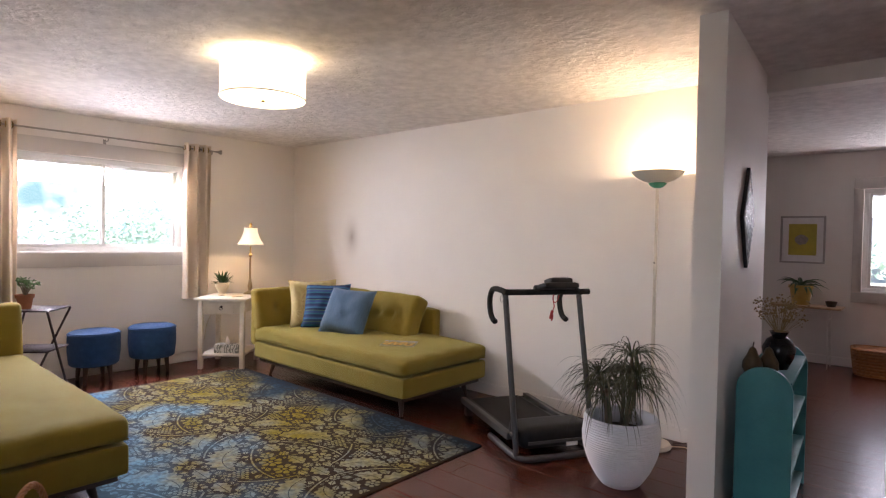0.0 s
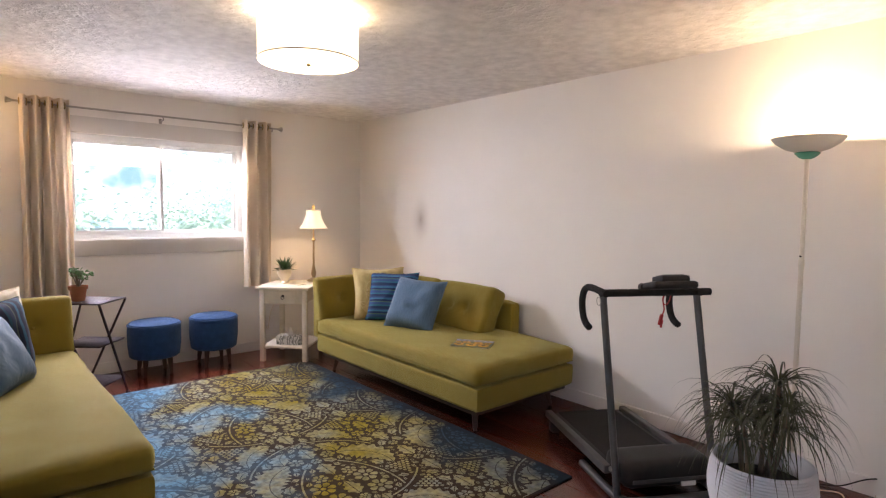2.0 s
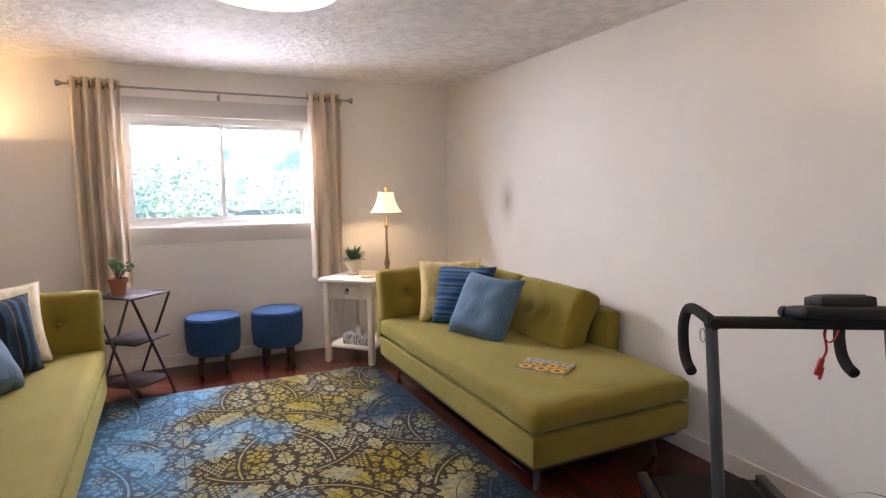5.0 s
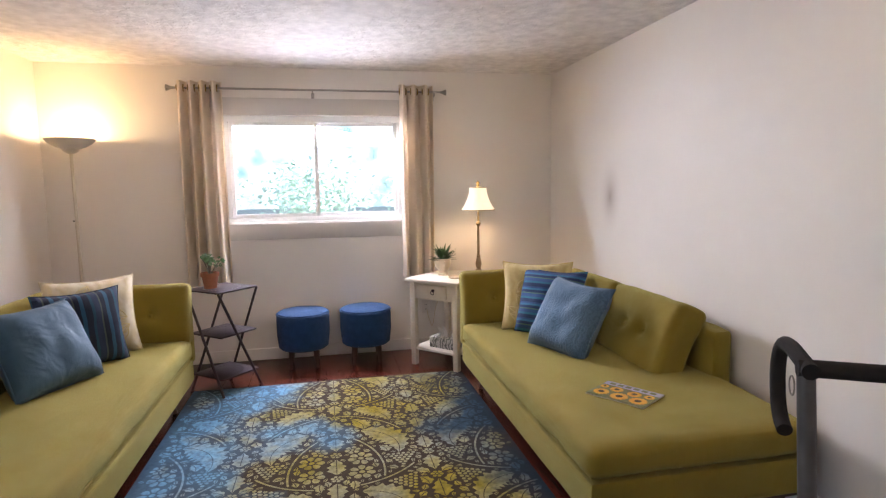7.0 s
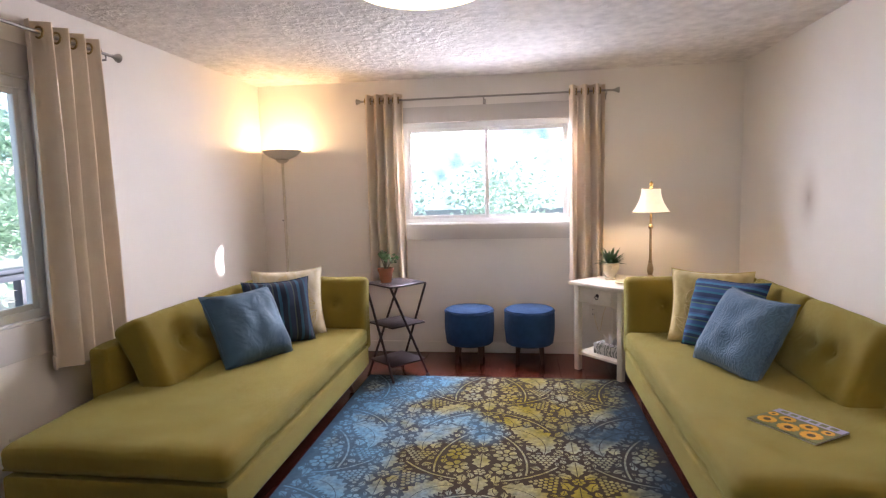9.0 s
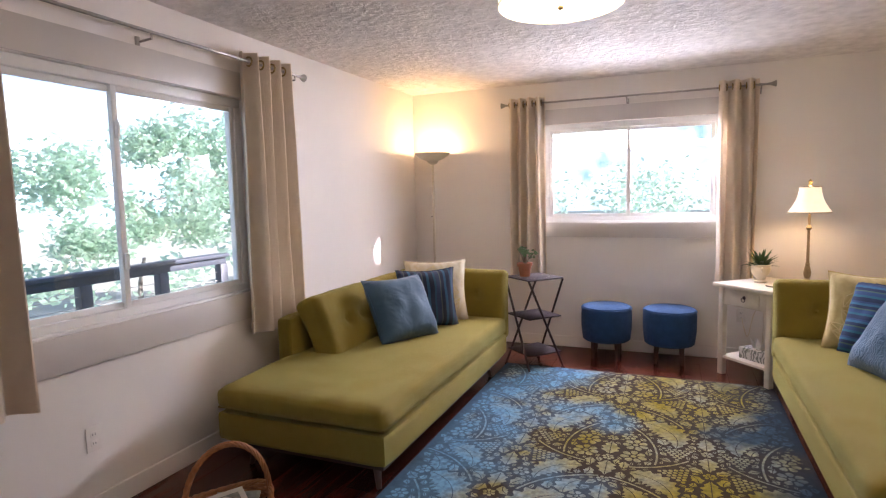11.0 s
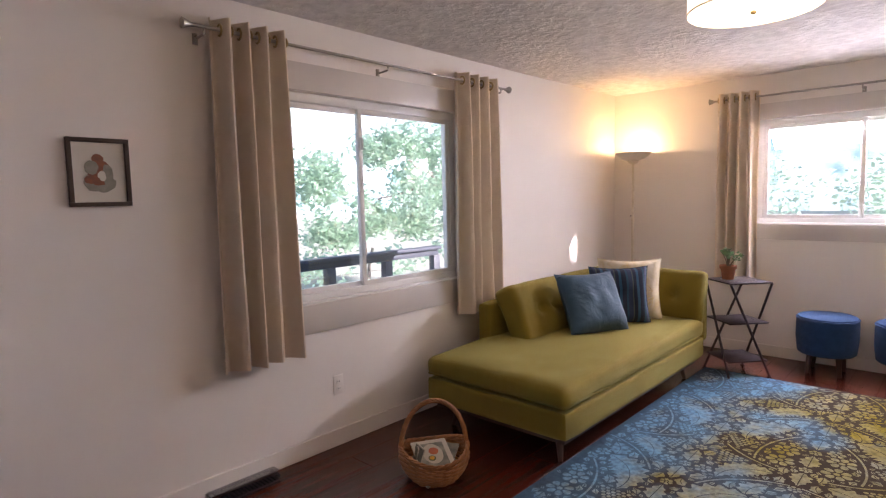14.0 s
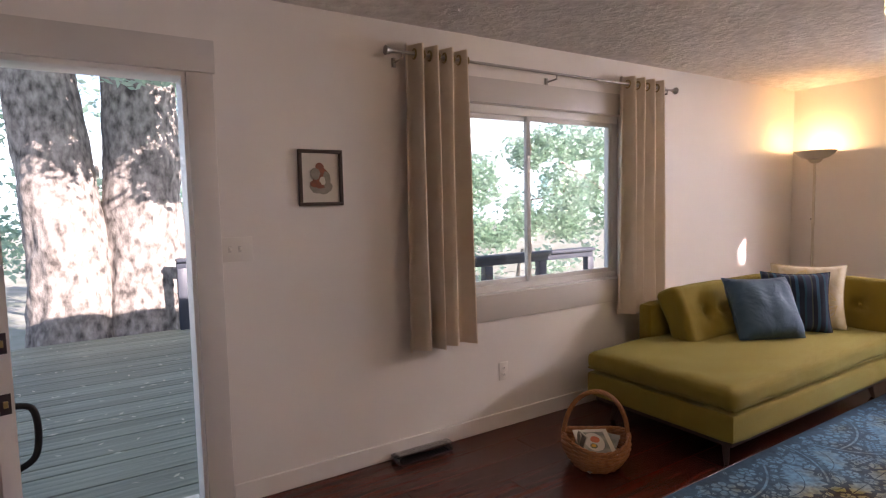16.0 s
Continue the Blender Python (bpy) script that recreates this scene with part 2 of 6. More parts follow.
def wall(name, a0, a1, along, at, thick, openings=(), mat=WALL, z1=ZC):
    """A wall along x or y from a0 to a1, its room face at `at`, growing by `thick`; openings (b0, b1, z0, z1) go through."""
    bm = bmesh.new()
    lo, hi = sorted((at, at + thick))
    cuts = sorted({a0, a1, *[o[0] for o in openings], *[o[1] for o in openings]})
    for c0, c1 in zip(cuts, cuts[1:]):
        spans = [(0.0, z1)]
        for b0, b1, q0, q1 in openings:
            if b0 <= c0 and c1 <= b1:
                spans = [(0.0, q0)] * (q0 > 0) + [(q1, z1)]
        for s0, s1 in spans:
            if along == "x":
                box(c0, c1, lo, hi, s0, s1, bm=bm)
            else:
                box(lo, hi, c0, c1, s0, s1, bm=bm)
    return structure(name, bm, mat)


WA = (1.29, 2.78, 1.165, 2.06)      # back window: y0, y1, z0, z1
WB = (-3.24, -1.82, 0.87, 2.05)     # side window: x0, x1, z0, z1
DO = (-0.33, 0.52, 0.0, 2.06)       # door: x0, x1
WF = (-0.36, 0.70, 0.86, 2.02)      # far window
wall("wall_back", YL - TH, YR + 0.12, "y", XB, -TH, [WA])
wall("wall_window_side", XB, XE, "x", YL, -TH, [WB, DO])
# wall paint with one soft oval patch of darker colour
WALL_DARK_SPOT = material("wall_paint_dark_spot", (0.835, 0.795, 0.745), (0.80, 0.76, 0.71), 1.3, 0.55, 0.06, 160, spec=0.3)
nt = WALL_DARK_SPOT.node_tree
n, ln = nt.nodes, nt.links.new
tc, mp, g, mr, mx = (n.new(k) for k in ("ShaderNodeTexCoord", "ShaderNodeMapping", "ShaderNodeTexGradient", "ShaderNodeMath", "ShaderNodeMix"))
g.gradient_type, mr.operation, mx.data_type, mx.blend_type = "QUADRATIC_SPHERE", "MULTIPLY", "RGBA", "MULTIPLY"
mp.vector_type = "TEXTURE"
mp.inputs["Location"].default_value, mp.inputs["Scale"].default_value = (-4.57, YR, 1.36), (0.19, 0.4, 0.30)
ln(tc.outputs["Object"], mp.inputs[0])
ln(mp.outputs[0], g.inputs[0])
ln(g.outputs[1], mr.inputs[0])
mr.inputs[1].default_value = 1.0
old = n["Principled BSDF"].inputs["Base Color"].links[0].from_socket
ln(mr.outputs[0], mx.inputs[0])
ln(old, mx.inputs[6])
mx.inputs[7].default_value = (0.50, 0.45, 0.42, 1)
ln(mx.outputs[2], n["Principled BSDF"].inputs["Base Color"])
wall("wall_long", XB, -0.62, "x", YR, 0.12, mat=WALL_DARK_SPOT)
wall("wall_far", XW, XE, "x", YF, TH, [WF])
wall("wall_east", YL - TH, YF + TH, "y", XE, TH)
wall("wall_dining_west", YR + 0.12, YF, "y", XW, -0.12)
wall("wall_back_north", YR + 0.121, YF + TH, "y", XB, -TH)
wall("wall_far_west", XB, XW - 0.001, "x", YF, TH)
bm = bmesh.new()
foot = [(-0.56, 2.92), (-0.435, 2.92), (-0.545, 4.26), (-0.67, 4.26)]
vs = [[bm.verts.new((x, y, z)) for x, y in foot] for z in (0.0, ZC)]
bm.faces.new(vs[0][::-1])
bm.faces.new(vs[1])
for k in range(4):
    bm.faces.new((vs[0][k], vs[0][(k + 1) % 4], vs[1][(k + 1) % 4], vs[1][k]))
structure("wall_partition", bm, WALL)
structure("header_beam", box(-0.54, XE, 4.16, 4.28, 2.33, ZC), WALL, "dropped ceiling header between two rooms")

CEIL = material("knockdown_ceiling", (0.82, 0.775, 0.74), (0.63, 0.59, 0.56), 13, 0.8, detail=8)
nt = CEIL.node_tree
bs = nt.nodes["Principled BSDF"]
tcn = nt.nodes.new("ShaderNodeTexCoord")
na = nt.nodes.new("ShaderNodeTexNoise")
na.inputs["Scale"].default_value, na.inputs["Detail"].default_value, na.inputs["Distortion"].default_value = 21, 8, 0.35
nb = nt.nodes.new("ShaderNodeTexNoise")
nb.inputs["Scale"].default_value, nb.inputs["Detail"].default_value = 3.5, 2
mr = nt.nodes.new("ShaderNodeMapRange")
mr.inputs[1].default_value, mr.inputs[2].default_value = 0.42, 0.64
mul = nt.nodes.new("ShaderNodeMath")
mul.operation = "MULTIPLY"
bp = nt.nodes.new("ShaderNodeBump")
bp.inputs["Strength"].default_value, bp.inputs["Distance"].default_value = 0.55, 0.014
nt.links.new(tcn.outputs["Object"], na.inputs["Vector"])
nt.links.new(tcn.outputs["Object"], nb.inputs["Vector"])
nt.links.new(na.outputs[0], mr.inputs[0])
nt.links.new(mr.outputs[0], mul.inputs[0])
nt.links.new(nb.outputs[0], mul.inputs[1])
nt.links.new(mul.outputs[0], bp.inputs["Height"])
nt.links.new(bp.outputs[0], bs.inputs["Normal"])
structure("ceiling", box(XB - TH, XE + TH, YL - TH, YF + TH, ZC, ZC + 0.15), CEIL)
# unseen slab; its thin south edge is placed to set the tree's shade line
structure("roof", box(XB - 0.6, XE + 0.6, YL - TH - 0.02, YF + 0.6, ZC + 0.151, ZC + 0.18), WALNUT)
FLOOR = material("red_brown_floor", (0.085, 0.021, 0.012), (0.055, 0.014, 0.009), 5.0, 0.26, 0.03, 40, stretch=(0.25, 3, 1), rough_var=0.06, rnd=0.12)
structure("floor", box(XB - TH, XE + TH, YL - TH, YF + TH, -0.16, -0.004), FLOOR)


def baseboard(name, x0, x1, y0, y1):
    structure(name, box(x0, x1, y0, y1, 0, 0.10, 0.004), TRIM)


baseboard("baseboard_back", XB, XB + 0.014, YL, YR)
baseboard("baseboard_long", XB + 0.015, -0.665, YR - 0.014, YR)
baseboard("baseboard_side", XB + 0.015, -0.447, YL, YL + 0.014)
baseboard("baseboard_far", XW, XE, YF - 0.014, YF)


def window_unit(name, label, along, a0, a1, z0, z1, face, out, mid, apron, head, side=0.09):
    """A sliding window in its opening: casing boards, sill, vinyl frame, two sashes with panes. `out` points outside."""
    w = tagged(new(name), label, "window", kind="structure")
    def put(nm, b0, b1, d0, d1, q0, q1, mat, bev=0.003, parent=w):
        lo, hi = sorted((face + out * d0, face + out * d1))
        bm = box(b0, b1, lo, hi, q0, q1, bev) if along == "x" else box(lo, hi, b0, b1, q0, q1, bev)
        return part(nm, bm, mat, parent)
    put("head_casing", a0 - side, a1 + side, -0.018, 0.0, z1 + 0.001, z1 + head, CASING)
    put("apron", a0 - side, a1 + side, -0.018, 0.0, z0 - apron, z0 - 0.001, CASING)
    put("side_casing", a0 - side, a0, -0.016, 0.0, z0, z1, CASING)
    put("side_casing", a1, a1 + side, -0.016, 0.0, z0, z1, CASING)
    f = 0.05
    put("frame", a0, a1, 0.035, 0.11, z1 - f, z1, VINYL)
    put("frame", a0, a1, 0.035, 0.11, z0, z0 + f, VINYL)
    put("frame", a0, a0 + f, 0.035, 0.11, z0 + f, z1 - f, VINYL)
    put("frame", a1 - f, a1, 0.035, 0.11, z0 + f, z1 - f, VINYL)
    put("sill", a0, a1, 0.0, 0.035, z0 - 0.004, z0 + 0.012, VINYL)
    for k, (b0, b1, d) in enumerate(((a0 + f, mid + 0.02, 0.055), (mid - 0.02, a1 - f, 0.08))):
        s = put("sash", b0, b0 + 0.03, d - 0.012, d + 0.012, z0 + f, z1 - f, VINYL)
        put("stile", b1 - 0.03, b1, d - 0.012, d + 0.012, z0 + f, z1 - f, VINYL, parent=s)
        put("rail", b0 + 0.03, b1 - 0.03, d - 0.012, d + 0.012, z0 + f, z0 + f + 0.03, VINYL, parent=s)
        put("rail", b0 + 0.03, b1 - 0.03, d - 0.012, d + 0.012, z1 - f - 0.03, z1 - f, VINYL, parent=s)
        g = put("pane", b0 + 0.03, b1 - 0.03, d - 0.003, d + 0.003, z0 + f + 0.03, z1 - f - 0.03, GLASS, 0, parent=s)
        g.visible_shadow = False
        if k == 0:
            put("latch", b1 - 0.024, b1 - 0.006, d - 0.03, d - 0.012, (z0 + z1) / 2 - 0.35, (z0 + z1) / 2 - 0.27, VINYL, 0.004, parent=s)
            put("latch", b1 - 0.024, b1 - 0.006, d - 0.03, d - 0.012, (z0 + z1) / 2 + 0.29, (z0 + z1) / 2 + 0.37, VINYL, 0.004, parent=s)
    return w


window_unit("window_1", "white sliding window with grey-taupe casing", "y", WA[0], WA[1], WA[2], WA[3], XB, -1, 2.035, 0.135, 0.135)
window_unit("window_2", "white sliding window with taupe casing above sofa", "x", WB[0], WB[1], WB[2], WB[3], YL, -1, -2.40, 0.165, 0.15)
window_unit("window_3", "white window with taupe casing in dining room", "x", WF[0], WF[1], WF[2], WF[3], YF, 1, 0.17, 0.12, 0.12)

# door: casing, jamb, leaf
dc = tagged(new("door_frame"), "taupe painted door casing with wider head board", kind="structure")
part("side_casing", box(DO[0] - 0.115, DO[0], YL, YL + 0.018, 0, 2.062, 0.003), CASING, dc)
part("side_casing", box(DO[1], DO[1] + 0.115, YL, YL + 0.018, 0, 2.062, 0.003), CASING, dc)
part("head_casing", box(DO[0] - 0.125, DO[1] + 0.125, YL, YL + 0.022, 2.064, 2.21, 0.003), CASING, dc)
for x0, x1, z0, z1 in ((DO[0], DO[0] + 0.018, 0, 2.06), (DO[1] - 0.018, DO[1], 0, 2.06), (DO[0] + 0.018, DO[1] - 0.018, 2.042, 2.06)):
    part("jamb", box(x0, x1, YL - TH, YL, z0, z1, 0.002), TRIM, dc)
part("threshold", box(DO[0] + 0.018, DO[1] - 0.018, YL - TH - 0.02, YL, -0.02, 0.02, 0.006), STEEL, dc, "worn metal threshold")


# ---- living room: large things ----
def sofa_chaise():
    """An armless-ended sofa along -x: bolster at the far end, back over two thirds, open chaise end. Its origin is on the
    floor below the open front corner; it runs to -x and its depth to +y."""
    s = thing("sofa", "olive green chaise sofa with tufted cushions along the long wall", "sofa")
    L, D = 2.08, 1.01
    part("base", moved(cushion(L, D, 0.165, 0.03, 0.0, 10, wob=0.002), Matrix.Translation((-L / 2, D / 2, 0.168))), OLIVE, s)
    part("frame_rail", box(-L + 0.05, -0.05, 0.04, D - 0.04, 0.135, 0.172, 0.006), WALNUT, s, "dark wooden rail under the base")
    seat = moved(cushion(L + 0.015, D, 0.128, 0.045, 0.020, 28, wob=0.009), Matrix.Translation((-L / 2, D / 2, 0.336)))
    part("seat_cushion", seat, OLIVE, s)
    # welt round the seat's lower edge
    e = 0.012
    part("seat_piping", tube([(-e, e, 0.350), (-L + e, e, 0.350), (-L + e, D - e, 0.350), (-e, D - e, 0.350)], 0.005, 6, closed=True), OLIVE, s)
    # back frame and bolster frame
    part("back_frame", moved(cushion(1.565, 0.12, 0.43, 0.035, 0.0, 12, wob=0.003), Matrix.Translation((-1.365, D - 0.005, 0.28))), OLIVE, s)
    part("arm_frame", moved(cushion(0.11, D - 0.02, 0.45, 0.035, 0.0, 12, wob=0.003), Matrix.Translation((-L - 0.035, D / 2, 0.28))), OLIVE, s)
    for k, (xc, w) in enumerate(((-1.705, 0.69), (-1.01, 0.69))):
        dm = [(-0.09, 0.0, 0.060), (0.09, 0.0, 0.060)]
        b = cushion(w, 0.42, 0.165, 0.036, 0.042, 30, dm, seed=k, wob=0.009)
        m = Matrix.Translation((xc, D - 0.325, 0.463)) @ pose(0, 0, 0, 66, 0, 0) @ Matrix.Translation((0, 0.2, -0.15))
        c = part("back_cushion", moved(b, m), OLIVE, s)
        for dx, dy, dep in dm:
            part("button", moved(lathe([(0.001, 0.0), (0.010, 0.001), (0.012, 0.004), (0.008, 0.008), (0.001, 0.009)], 10), m @ Matrix.Translation((dx, dy, 0.150))), OLIVE, c)
    b = cushion(0.86, 0.41, 0.13, 0.042, 0.042, 30, [(-0.2, 0, 0.05), (0.2, 0, 0.05)], seed=7, wob=0.007)
    m = Matrix.Translation((-L + 0.08, 0.44, 0.455)) @ pose(0, 0, 0, 0, 0, 90) @ pose(0, 0, 0, 80, 0, 0) @ Matrix.Translation((0, 0.19, -0.13))
    c = part("arm_cushion", moved(b, m), OLIVE, s)
    for dx in (-0.2, 0.2):
        part("button", moved(lathe([(0.001, 0.0), (0.010, 0.001), (0.012, 0.004), (0.008, 0.008), (0.001, 0.009)], 10), m @ Matrix.Translation((dx, 0, 0.130))), OLIVE, c)
    for x, y in ((-0.16, 0.14), (-0.16, D - 0.14), (-L + 0.16, 0.14), (-L + 0.16, D - 0.14)):
        ox, oy = (0.035 if x > -1 else -0.035), (-0.03 if y < 0.5 else 0.03)
        part("leg", tube([(x + ox, y + oy, 0.0), (x, y, 0.145)], [0.013, 0.026], 12), WALNUT, s, "tapered dark wooden leg")
    return s


sofa = sofa_chaise()
sofa.matrix_basis = pose(-2.605, 3.035, 0)
left_sofa = sofa_chaise()
left_sofa.matrix_basis = Matrix.Translation((-2.645, 1.20, 0)) @ Matrix.Diagonal((1, -1, 1, 1))
for o in left_sofa.children_recursive:
    o.data.flip_normals()
tagged(left_sofa, "olive green chaise sofa with tufted cushions below the side window")

# rug
rug = thing("rug", "blue yellow and brown floral patterned area rug with vine scrolls", "rug", 0, 0, 0)
RX0, RX1, RY0, RY1 = -4.98, -1.92, 1.12, 3.10


# stools
def stool(x, y):
    s = thing("stool", "round blue fabric stool with dark wooden legs beside the wall", "stool", x, y, 0, group="blue stools below the window")
    part("seat_drum", lathe([(0.10, 0.155), (0.185, 0.157), (0.200, 0.17), (0.212, 0.28), (0.212, 0.40), (0.208, 0.432), (0.200, 0.440)], 40), BLUE, s)
    part("seat_top", lathe([(0.204, 0.436), (0.202, 0.452), (0.18, 0.462), (0.1, 0.468), (0.001, 0.470)], 40), BLUE, s)
    part("piping", tube([(0.209 * math.cos(a), 0.209 * math.sin(a), 0.437) for a in (2 * math.pi * k / 40 for k in range(40))], 0.006, 6, closed=True), BLUE, s)
    for k in range(4):
        a = math.pi / 4 + k * math.pi / 2
        part("leg", tube([(0.150 * math.cos(a), 0.150 * math.sin(a), 0), (0.135 * math.cos(a), 0.135 * math.sin(a), 0.16)], [0.014, 0.023], 12), WALNUT, s)
    return s


stool(-5.45, 1.885)
stool(-5.46, 2.395)


# small iron table with three shelves
def iron_table(x, y, rz):
    t = thing("side_table", "dark iron three-tier side table with crossed legs", "side table", x, y, 0, rz)
    h, R = 0.752, 0.245
    cs = [(R * math.cos(a), R * math.sin(a)) for a in (k * math.pi / 2 for k in range(4))]
    for k in range(4):
        (ax, ay), (bx, by) = cs[k], cs[(k + 1) % 4]
        part("leg", tube([(ax * 0.97, ay * 0.97, h - 0.012), (bx * 0.97, by * 0.97, 0.008)], 0.0095, 6), IRON, t)
        part("foot", lathe([(0.016, 0), (0.016, 0.008), (0.009, 0.012)], 10, at=(bx * 0.97, by * 0.97, 0)), IRON, t)
    for z, sc in ((h - 0.012, 1.0), (0.425, 0.93), (0.125, 0.93)):
        w = R * sc / math.sqrt(2)
        tr = part("shelf", moved(box(-w, w, -w, w, z, z + 0.012, 0.003), pose(0, 0, 0, 0, 0, 45)), IRON, t, "dark metal tray shelf with punched ring")
        for i in range(28):
            a = 2 * math.pi * i / 28
            part("rivet", lathe([(0.005, 0), (0.004, 0.0016), (0.001, 0.002)], 6, at=(w * 0.72 * math.cos(a), w * 0.72 * math.sin(a), z + 0.012)), STEEL if z > 0.6 else IRON, tr)
    return t


iron_table(-5.02, 1.345, 4)


# white end table in the corner
def end_table(x, y, rz):
    t = thing("end_table", "white painted wooden end table with one drawer", "end table", x, y, 0, rz)
    W, D, H = 0.46, 0.52, 0.72
    part("tabletop", box(-W / 2 - 0.03, W / 2 + 0.03, -0.035, D + 0.02, H - 0.028, H, 0.006), WHITEWOOD, t)
    for lx in (-W / 2, W / 2 - 0.045):
        for ly in (0.0, D - 0.045):
            part("leg", box(lx, lx + 0.045, ly, ly + 0.045, 0, H - 0.028, 0.004), WHITEWOOD, t)
    part("apron", box(-W / 2 + 0.045, W / 2 - 0.045, 0.012, D - 0.012, H - 0.165, H - 0.028, 0.003), WHITEWOOD, t)
    d = part("drawer", box(-0.125, 0.125, 0.002, 0.02, H - 0.15, H - 0.045, 0.004), WHITEWOOD, t)
    part("pull_plate", lathe([(0.014, 0), (0.012, 0.004), (0.001, 0.006)], 14, at=(0, 0, 0)), IRON, d).matrix_basis = pose(0, 0.002, H - 0.088, 90, 0, 0)
    ring = [(0.016 * math.cos(a), -0.008, H - 0.102 + 0.016 * math.sin(a)) for a in (2 * math.pi * k / 20 for k in range(20))]
    part("ring_pull", tube(ring, 0.0028, 6, closed=True), IRON, d)
    part("lower_shelf", box(-W / 2 + 0.01, W / 2 - 0.01, 0.01, D - 0.01, 0.13, 0.15, 0.004), WHITEWOOD, t)
    return t


end_table(-5.085, 2.905, 43)


# drum ceiling lamp
SHADE = material("lit_linen_shade", (0.85, 0.80, 0.62), (0.82, 0.76, 0.58), 40, 0.8, emit=((1.0, 0.82, 0.50), 0.75))
DIFF = material("lit_diffuser", (0.9, 0.88, 0.75), (0.9, 0.88, 0.75), 4, 0.5, emit=((1.0, 0.86, 0.58), 2.0))
BRASS = material("aged_brass", (0.45, 0.33, 0.14), (0.30, 0.22, 0.10), 30, 0.35, metal=1.0)
dl = thing("ceiling_light", "lit cream fabric drum lamp fixed to the ceiling", "ceiling light", -2.80, 1.985, 0)
part("canopy", lathe([(0.001, 2.415), (0.065, 2.42), (0.07, 2.43), (0.07, 2.44)], 28), STEEL, dl)
part("stem", tube([(0, 0, 2.175), (0, 0, 2.43)], 0.008, 10), STEEL, dl)
part("shade", lathe([(0.246, 2.19), (0.250, 2.19), (0.250, 2.405), (0.246, 2.405), (0.246, 2.19)], 56, caps=False), SHADE, dl)
part("shade_trim", tube([(0.251 * math.cos(a), 0.251 * math.sin(a), 2.197) for a in (2 * math.pi * k / 56 for k in range(56))], 0.004, 6, closed=True), WHITEWOOD, dl)
part("diffuser", lathe([(0.001, 2.191), (0.245, 2.193), (0.245, 2.196), (0.001, 2.195)], 48), DIFF, dl)
part("knob", lathe([(0.001, 2.17), (0.012, 2.175), (0.014, 2.183), (0.006, 2.191)], 16), BRASS, dl)


# torchieres
BOWL = material("frosted_bowl", (0.74, 0.68, 0.56), (0.68, 0.62, 0.52), 6, 0.4)
JADE = material("green_glass_collar", (0.10, 0.42, 0.26), (0.08, 0.36, 0.22), 6, 0.2)
POLE = material("cream_metal_pole", (0.68, 0.62, 0.52), (0.62, 0.56, 0.47), 10, 0.35)


def torchiere(x, y, label, glass=None):
    t = thing("floor_lamp", label, "floor lamp", x, y, 0)
    part("base", lathe([(0.001, 0.0), (0.13, 0.0), (0.135, 0.012), (0.125, 0.028), (0.05, 0.036), (0.02, 0.05), (0.001, 0.05)], 36), POLE, t)
    part("pole", lathe([(0.0125, 0.04), (0.0125, 1.18), (0.0145, 1.185), (0.0145, 1.215), (0.0115, 1.22), (0.0115, 1.735)], 16), POLE, t)
    part("switch_knob", lathe([(0.004, 0), (0.005, 0.012), (0.001, 0.014)], 10), BLACK, t).matrix_basis = pose(0, -0.0125, 1.235, 90, 0, 0)
    part("collar", lathe([(0.016, 1.735), (0.035, 1.742), (0.06, 1.765), (0.045, 1.775), (0.001, 1.775)], 28), glass or BOWL, t, "green glass collar under the bowl" if glass else "cream metal collar under the bowl")
    part("bowl", lathe([(0.045, 1.768), (0.10, 1.785), (0.145, 1.815), (0.168, 1.842), (0.165, 1.845), (0.14, 1.822), (0.095, 1.795), (0.001, 1.784)], 40, caps=False), BOWL, t)
    return t


torchiere(-1.12, 3.92, "cream metal torchiere with lit uplight bowl beside the plant", JADE)
torchiere(-5.48, 0.26, "cream metal torchiere lit in the corner behind the sofa")


